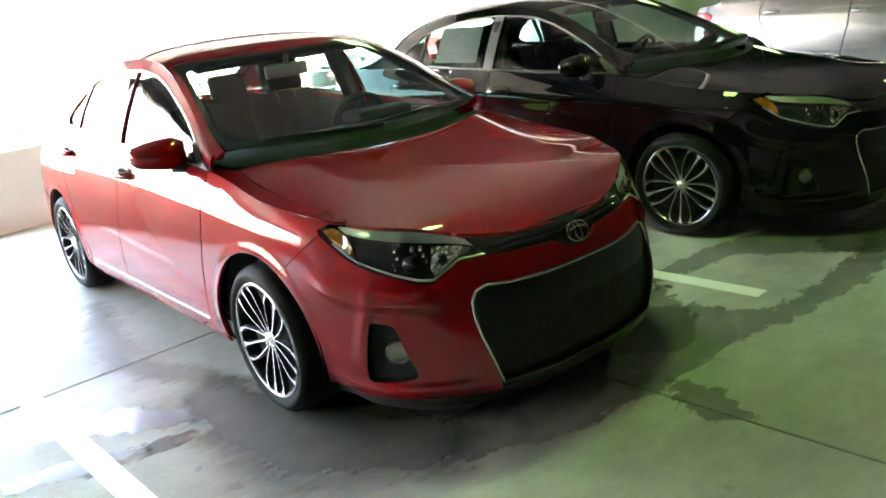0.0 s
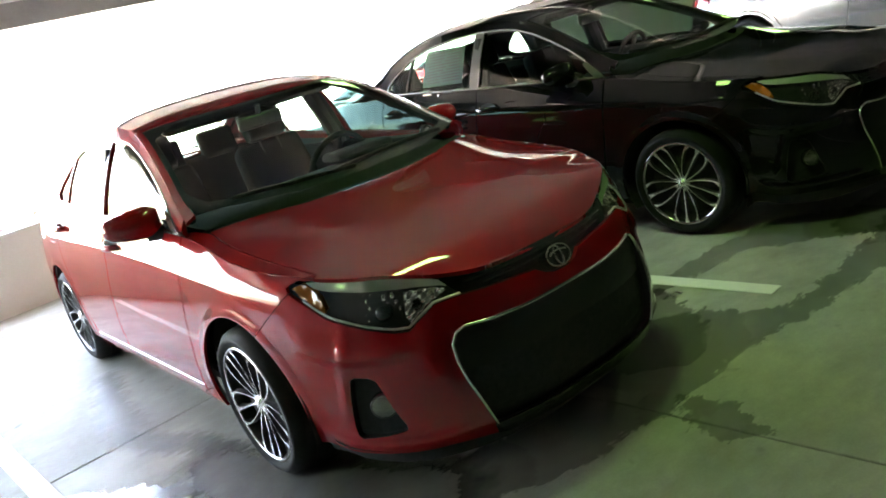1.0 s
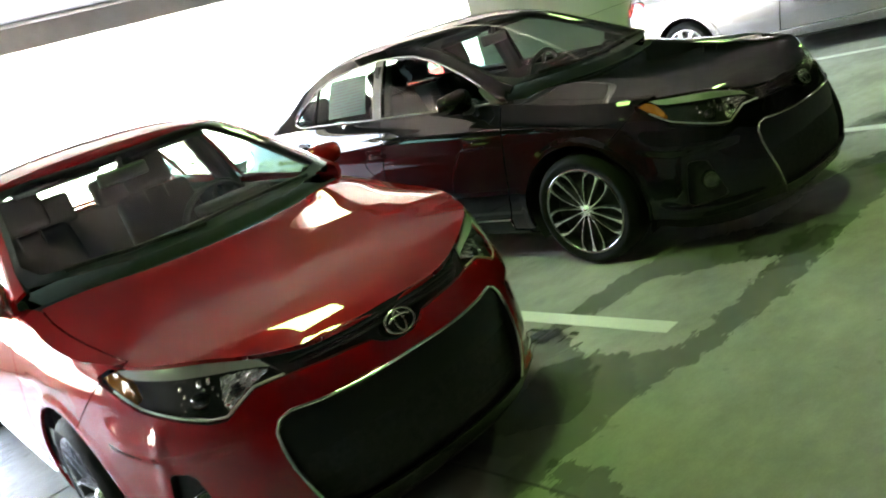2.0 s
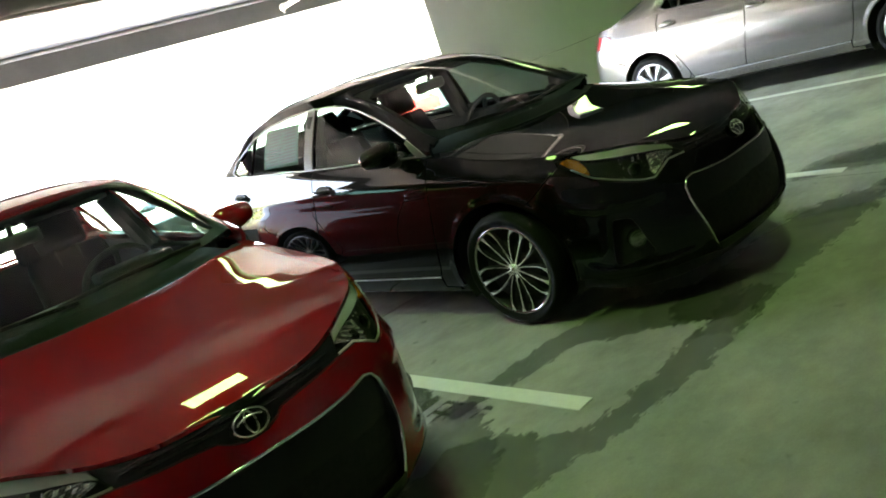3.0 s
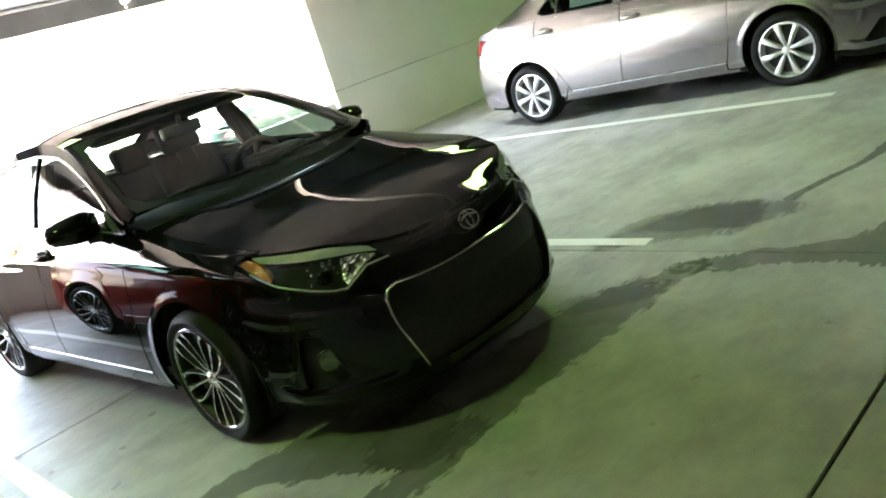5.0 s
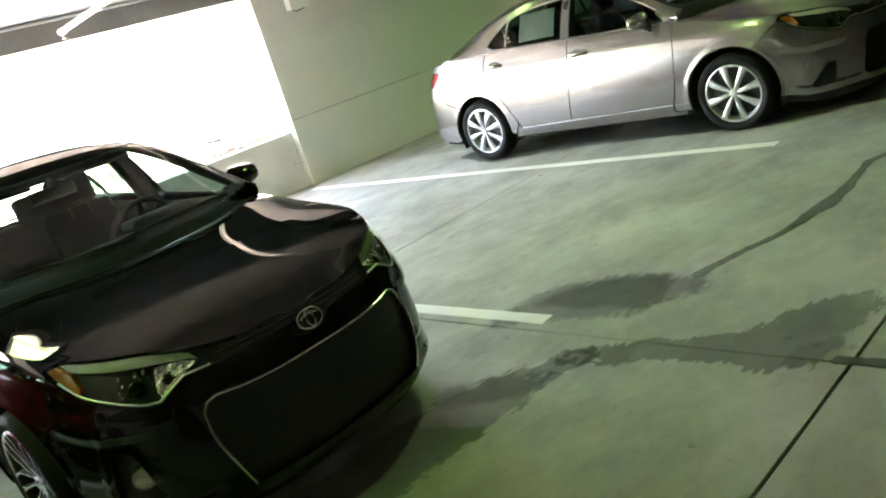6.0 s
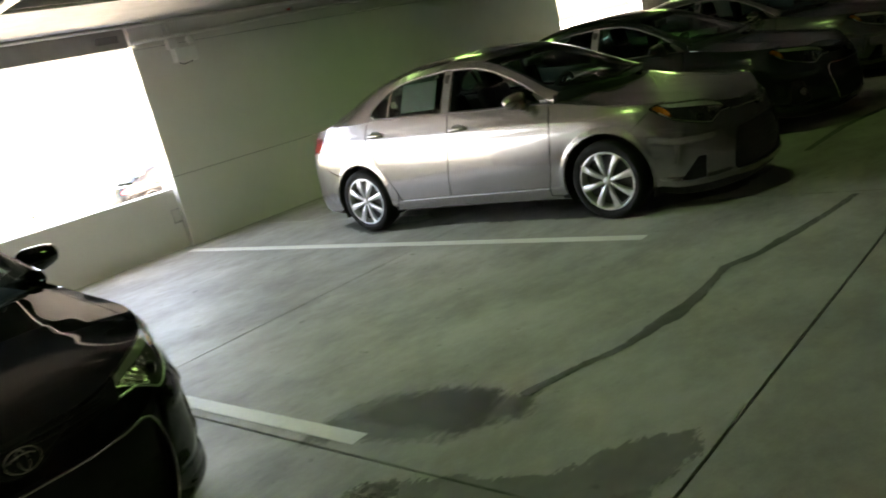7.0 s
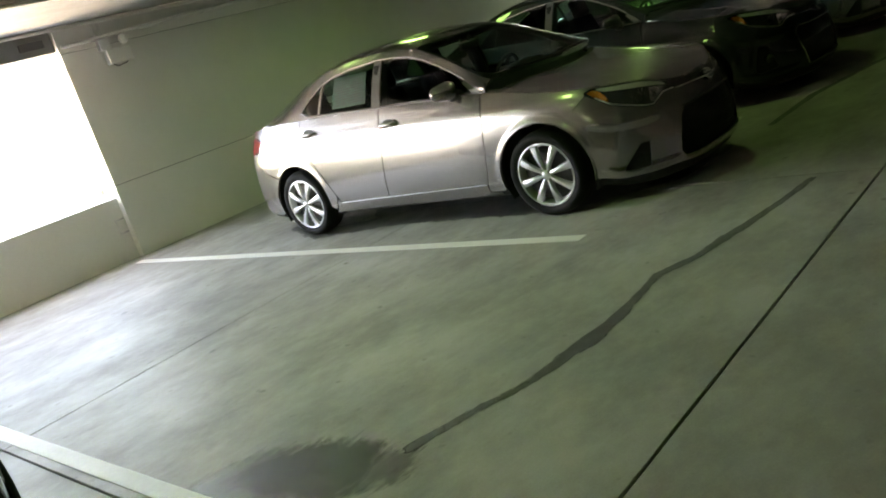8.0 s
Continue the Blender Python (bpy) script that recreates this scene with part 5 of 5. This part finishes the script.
part("cable_loop", tube([(-0.10, -0.05, -0.11), (-0.05, -0.05, -0.145), (0.05, -0.05, -0.13), (0.10, -0.05, -0.11)], 0.006, 6), TRIM, em)
sp = tagged(part("wall_sprinkler", tube([(9.4, WALL_Y - 0.04, 2.57), (9.4, WALL_Y - 0.13, 2.57)], 0.02, 10), SPRINKLER), "small red sprinkler on the wall", "sprinkler")
part("deflector", lathe([(0, 0), (0.03, 0.0), (0.03, 0.004)], 12, "y", at=(9.4, WALL_Y - 0.135, 2.57)), STEELGREY, sp)
cw = tagged(part("wall_conduit", tube([(7.03, WALL_Y - 0.07, 2.46), (8.2, WALL_Y - 0.07, 2.49), (9.4, WALL_Y - 0.07, 2.54), (15.95, WALL_Y - 0.07, 2.58)], 0.022, 8), PIPEPAINT, smooth=True), "pale conduit running along the painted concrete wall", "conduit")
for x, z in ((7.4, 2.47), (8.9, 2.52), (10.9, 2.55), (13.2, 2.565)):
    part("conduit_clip", boxed(x - 0.02, WALL_Y - 0.07, z - 0.03, x + 0.02, WALL_Y - 0.038, z + 0.03, bevel=0.004), STEELGREY, cw)
tagged(part("rail_bracket", tube([(6.96, WALL_Y + 0.05, 0.49), (6.96, WALL_Y - 0.01, 0.49), (6.86, WALL_Y - 0.01, 0.49), (6.86, WALL_Y - 0.01, 0.33), (6.96, WALL_Y - 0.01, 0.33), (6.96, WALL_Y + 0.05, 0.33)], 0.010, 8), STEELGREY, smooth=True), "bent steel bracket on the parapet", "bracket")
tagged(part("junction_box", boxed(6.62, WALL_Y - 0.03, 2.50, 6.88, WALL_Y + 0.02, 2.58, bevel=0.006), POST), "dark junction box on the beam", "junction box")

# stall lines
for x, y0, lean in ((-7.06, -0.99, 0.0), (-4.28, -0.99, 0.0), (-1.54, -0.99, 0.0), (1.21, -0.98, 0.0), (4.04, -0.96, -0.015), (6.86, -0.93, -0.05), (9.68, -0.91, 0.0), (12.5, -0.9, 0.0), (15.3, -0.9, 0.0)):
    bm = boxed(-0.05, y0, 0.0, 0.05, 4.97, 0.004, bevel=0.0015, segments=1)
    for v in bm.verts:
        v.co.x += x + lean * (v.co.y - 2.0) / 3.0
    tagged(part("stall_line", bm, LINE), "worn off-white painted stall line on concrete", "floor marking", "stall lines")

# cars
red = car("saloon_car", RED, "sport", "metallic red saloon car with machined alloy wheels")
red.matrix_basis = pose(-0.011, 0.02, 0, 0, 0, -2.7)
black = copy_thing(red, pose(2.71, -0.116, 0, 0, 0, 2.2))
recoat(black, RED, BLACK)
sticker(black, 1.64, 1.085, 2.06, 1.325, -1)
tagged(black, "glossy black saloon car with machined alloy wheels", "car")
silver = car("saloon_car", SILVER, "plain", "warm silver saloon car with eight-spoke wheel covers")
silver.matrix_basis = pose(8.232, -0.412, 0, 0, 0, 1.6)
sticker(silver, 1.64, 1.085, 2.06, 1.325, -1)
dark = copy_thing(red, pose(10.95, -0.35, 0))
recoat(dark, RED, DARKGREEN)
tagged(dark, "dark grey saloon car in the unlit bay", "car")
pale = copy_thing(silver, pose(13.75, -0.35, 0))
tagged(pale, "silver saloon car in the unlit bay", "car")

# luminaires
for x, y, watts in ((-4.2, -0.3, 0.3), (0.6, -0.3, 1.0), (5.4, -0.3, 0.95), (2.5, 3.0, 0.4), (7.3, 3.0, 0.25), (10.2, -0.3, 0.45), (10.3, 3.05, 0.55), (16.4, 3.0, 0.6)):
    top = 2.665 if x > 10 and y > 0 else CEIL_Z - 0.25
    lum = tagged(new("ceiling_light"), "greenish boxy luminaire under the concrete soffit", "light", "ceiling lights")
    lum.location = (x, y, top)
    part("housing", boxed(-0.27, -0.23, -0.07, 0.27, 0.23, 0.0, bevel=0.01), WHITEBOX, lum)
    if y < 3.3:
        for dx in (-0.22, 0.22):
            part("hanger_rod", tube([(dx, 0, 0), (dx, 0, CEIL_Z - top)], 0.006, 6), STEELGREY, lum)
    la = new("lamp", bpy.data.lights.new("lamp", "AREA"))
    la.data.shape, la.data.size, la.data.size_y = "RECTANGLE", 0.46, 0.38
    la.data.energy, la.data.color = LAMP_WATTS * watts, (0.42, 1.0, 0.30)
    la.parent = lum
    la.location = (0, 0, -0.075)

# outside: lower ground, parked cars, trees, a pale building
tagged(part("ground", boxed(-2500, -2500, -1.9, 2500, 2500, -1.3), concrete("outer_paving", (0.42, 0.42, 0.40), (0.33, 0.33, 0.32), 0.3)), "sunlit paving outside the deck", "ground", kind="structure")
for k, (x, y, turn, old, fresh, text) in enumerate(((3.5, 19.5, 90, red, RED, "red saloon car parked outside in the sun"), (11.5, 21.0, 92, silver, SILVER, "silver saloon car parked outside in the sun"), (17.5, 21.5, 88, red, BLACK, "black saloon car parked outside in the sun"), (24.0, 24.5, 90, red, RED, "red saloon car parked outside in the sun"))):
    o = copy_thing(old, pose(x, y, -1.3, 0, 0, turn))
    if fresh is not RED and fresh is not SILVER:
        recoat(o, RED, fresh)
    tagged(o, text, "car")
LEAF = plain("leaf_green", (0.09, 0.14, 0.035), 0.55, scale=4, vary=0.4)
BARK = plain("bark", (0.10, 0.075, 0.05), 0.9, scale=20, vary=0.3, bumps=0.5)


def tree(x, y, height, seed):
    rng = random.Random(seed)
    t = tagged(new("tree"), "leafy green street tree in the sun", "tree", "trees outside")
    t.location = (x, y, -1.3)
    bm = tube([(0, 0, -0.05), (0.05, 0, height * 0.25), (-0.03, 0.05, height * 0.5), (0.02, 0, height * 0.8)], [0.16, 0.12, 0.08, 0.03], 9)
    tips = []
    for k in range(9):
        a, z0 = rng.uniform(0, 6.28), height * rng.uniform(0.28, 0.6)
        ln = height * rng.uniform(0.2, 0.34)
        tip = (ln * math.cos(a), ln * math.sin(a), z0 + ln * rng.uniform(0.5, 0.9))
        tube([(0, 0, z0), (tip[0] * 0.5, tip[1] * 0.5, z0 + (tip[2] - z0) * 0.6), tip], [0.05, 0.035, 0.012], 6, bm=bm)
        tips.append(tip)
    part("trunk", bm, BARK, t, smooth=True)
    verts, faces = [], []
    for tip in tips + [(0, 0, height * 0.85), (0, 0, height * 0.7)]:
        for _ in range(170):
            c = Vector(tip) + Vector((rng.gauss(0, 0.42), rng.gauss(0, 0.42), rng.gauss(0.1, 0.33))) * height / 6
            d, u = Vector((rng.gauss(0, 1), rng.gauss(0, 1), rng.gauss(0, 0.6))).normalized(), Vector((rng.gauss(0, 1), rng.gauss(0, 1), rng.gauss(0, 1)))
            w = d.cross(u).normalized()
            s = rng.uniform(0.06, 0.12)
            n = len(verts)
            verts += [tuple(c - d * s), tuple(c + w * s * 0.5), tuple(c + d * s), tuple(c - w * s * 0.5)]
            faces.append((n, n + 1, n + 2, n + 3))
    tagged(mesh_object("crown", verts, faces, LEAF, t), kind="stuff")


for x, y, h, sd in ((0.5, 27, 6.0, 1), (5.0, 30, 7.0, 2), (9.2, 31, 6.2, 3), (15, 33, 7.0, 4), (-6, 24, 6.5, 5), (-12, 22, 6, 6)):
    tree(x, y, h, sd)


# wet patches on the floor, some with car shade painted in
def wet_patch(chain, seed, material=WET, label="dark patch of wet or painted shade on the concrete floor", cell=0.03):
    """A puddle, or shade painted as one: discs (x, y, radius) joined into one thin film that carries the distance to
    its rim.
    """
    c = np.array(chain, float)
    pad = c[:, 2].max() + 0.16
    gx = np.arange(c[:, 0].min() - pad, c[:, 0].max() + pad, cell)
    gy = np.arange(c[:, 1].min() - pad, c[:, 1].max() + pad, cell)
    X, Y = np.meshgrid(gx, gy)
    F = np.full(X.shape, 9.0)
    for a, b in zip(c, c[1:]):
        d = b[:2] - a[:2]
        t = np.clip(((X - a[0]) * d[0] + (Y - a[1]) * d[1]) / max(d @ d, 1e-9), 0, 1)
        F = np.minimum(F, np.hypot(X - a[0] - t * d[0], Y - a[1] - t * d[1]) - (a[2] + (b[2] - a[2]) * t))
    near = F < 0.13
    cells = near[:-1, :-1] | near[1:, :-1] | near[:-1, 1:] | near[1:, 1:]
    used = np.zeros(F.shape, bool)
    for di, dj in ((0, 0), (0, 1), (1, 0), (1, 1)):
        used[di:di + cells.shape[0], dj:dj + cells.shape[1]] |= cells
    index = np.cumsum(used).reshape(F.shape) - 1
    verts = [(x, y, 0.0008 + 0.0003 * (seed % 9)) for x, y in zip(X[used], Y[used])]
    faces = [(index[i, j], index[i, j + 1], index[i + 1, j + 1], index[i + 1, j]) for i, j in zip(*np.nonzero(cells))]
    faces = [tuple(int(v) for v in f) for f in faces]
    ob = mesh_object("wet_patch", verts, faces, material)
    ob.data.attributes.new("rim", "FLOAT", "POINT").data.foreach_set("value", F[used].astype(np.float32))
    return tagged(ob, label, "puddle", "wet patches")


# Wet band; its first discs also paint in the red nose's contact shade.
wet_patch([(-0.78, -0.42, 0.12), (-0.62, -0.7, 0.16), (-0.3, -0.82, 0.2), (0.1, -0.85, 0.24), (0.45, -0.88, 0.26), (0.7, -0.87, 0.27), (0.86, -1.04, 0.13), (1.05, -1.16, 0.08), (1.3, -1.2, 0.085), (1.6, -1.22, 0.09), (1.9, -1.22, 0.10), (2.25, -1.2, 0.10)], 1)
wet_patch([(0.98, -0.42, 0.12), (0.76, -0.62, 0.22), (0.55, -0.75, 0.24)], 2)
wet_patch([(0.21, -1.14, 0.04), (0.17, -1.24, 0.09), (0.10, -1.36, 0.075), (0.12, -1.46, 0.025)], 3)
# The last two discs are mostly the black car's shadow, painted in.
wet_patch([(1.02, -0.40, 0.04), (1.25, -0.43, 0.08), (1.5, -0.48, 0.09), (1.75, -0.50, 0.10), (1.98, -0.68, 0.22), (2.15, -0.95, 0.24)], 4)
wet_patch([(2.15, -1.06, 0.20), (2.7, -1.1, 0.22), (3.1, -1.13, 0.21), (3.4, -1.2, 0.17), (3.6, -1.29, 0.11), (3.78, -1.38, 0.08)], 9)
wet_patch([(3.3, -1.0, 0.10), (3.42, -1.18, 0.14), (3.56, -1.32, 0.10)], 16, DAMP)
wet_patch([(4.02, -0.70, 0.10), (4.25, -0.9, 0.24), (4.38, -1.2, 0.27)], 17, DAMP)
wet_patch([(4.26, -0.86, 0.11), (4.38, -1.05, 0.20), (4.42, -1.30, 0.22), (4.50, -1.48, 0.14), (4.62, -1.50, 0.05)], 5, DAMP)
wet_patch([(4.64, -1.48, 0.036), (4.78, -1.53, 0.026), (4.97, -1.59, 0.030), (5.15, -1.68, 0.026), (5.34, -1.715, 0.036), (5.45, -1.725, 0.044), (5.57, -1.76, 0.060), (5.70, -1.77, 0.042), (5.85, -1.78, 0.038), (6.06, -1.76, 0.026), (6.32, -1.745, 0.030), (6.55, -1.86, 0.030), (6.78, -1.90, 0.036), (7.0, -1.96, 0.028), (7.4, -2.03, 0.026), (7.76, -2.08, 0.022)], 6, TRICKLE)
wet_patch([(3.73, -1.33, 0.07), (3.83, -1.55, 0.10), (3.90, -1.75, 0.10), (3.97, -1.98, 0.13), (4.0, -2.16, 0.20), (4.2, -2.22, 0.17), (4.40, -2.29, 0.11), (4.50, -2.31, 0.05)], 7)
wet_patch([(3.95, -2.4, 0.03), (3.97, -2.7, 0.025), (3.96, -3.2, 0.02)], 8, TRICKLE)
# Frayed wet edge along the silver car, its shade painted in with it.
wet_patch([(7.62, 2.9, 0.12), (7.36, 2.2, 0.15), (7.62, 1.5, 0.20), (7.68, 0.8, 0.22), (7.72, 0.0, 0.26), (7.85, -0.4, 0.30), (8.2, -0.85, 0.30), (8.7, -0.95, 0.25)], 10, WET_SHADE)
# Shade painted on the floor beneath the silver car.
wet_patch([(8.1, 1.7, 0.4), (8.2, 0.6, 0.5), (8.4, -0.3, 0.4)], 18, WET_SHADE)
wet_patch([(-1.75, 0.95, 0.14), (-1.5, 0.78, 0.13), (-1.28, 0.5, 0.09), (-1.08, 0.28, 0.05)], 11, WATER)
wet_patch([(-1.80, 0.42, 0.05), (-1.55, 0.30, 0.09), (-1.30, 0.22, 0.06), (-1.08, 0.18, 0.03)], 12, WATER)
wet_patch([(1.08, 0.42, 0.06), (1.12, 0.1, 0.10), (1.0, -0.22, 0.10), (1.05, -0.5, 0.06)], 13, WATER)
wet_patch([(-0.85, 2.3, 0.08), (-1.0, 1.7, 0.12), (-1.1, 1.2, 0.1), (-0.95, 0.75, 0.1), (-0.85, 0.45, 0.06)], 14, DAMP)
wet_patch([(-1.0, 0.45, 0.20), (-0.95, 0.1, 0.30), (-0.9, -0.3, 0.34), (-0.7, -0.62, 0.27)], 15, STAIN)
wet_patch([(9.3, -1.3, 0.03), (10.2, -1.35, 0.04), (11.2, -1.6, 0.035), (12.0, -1.9, 0.05)], 19, TRICKLE)

# floor slabs between the joints
XJ, YJ = [-9.3, -7.6, -3.75, 0.10, 3.94, 7.84, 11.7, 15.5, 19.4, 23.2, 30], [-16, -13.3, -9.7, -6.07, -2.45, 1.17, 5.62]
for x0, x1 in zip(XJ, XJ[1:]):
    for y0, y1 in zip(YJ, YJ[1:]):
        part("slab", boxed(x0 + 0.005, y0 + 0.005, -0.06, x1 - 0.005, y1 - 0.005, 0.0, bevel=0.0035, segments=1), FLOOR, floor_base)
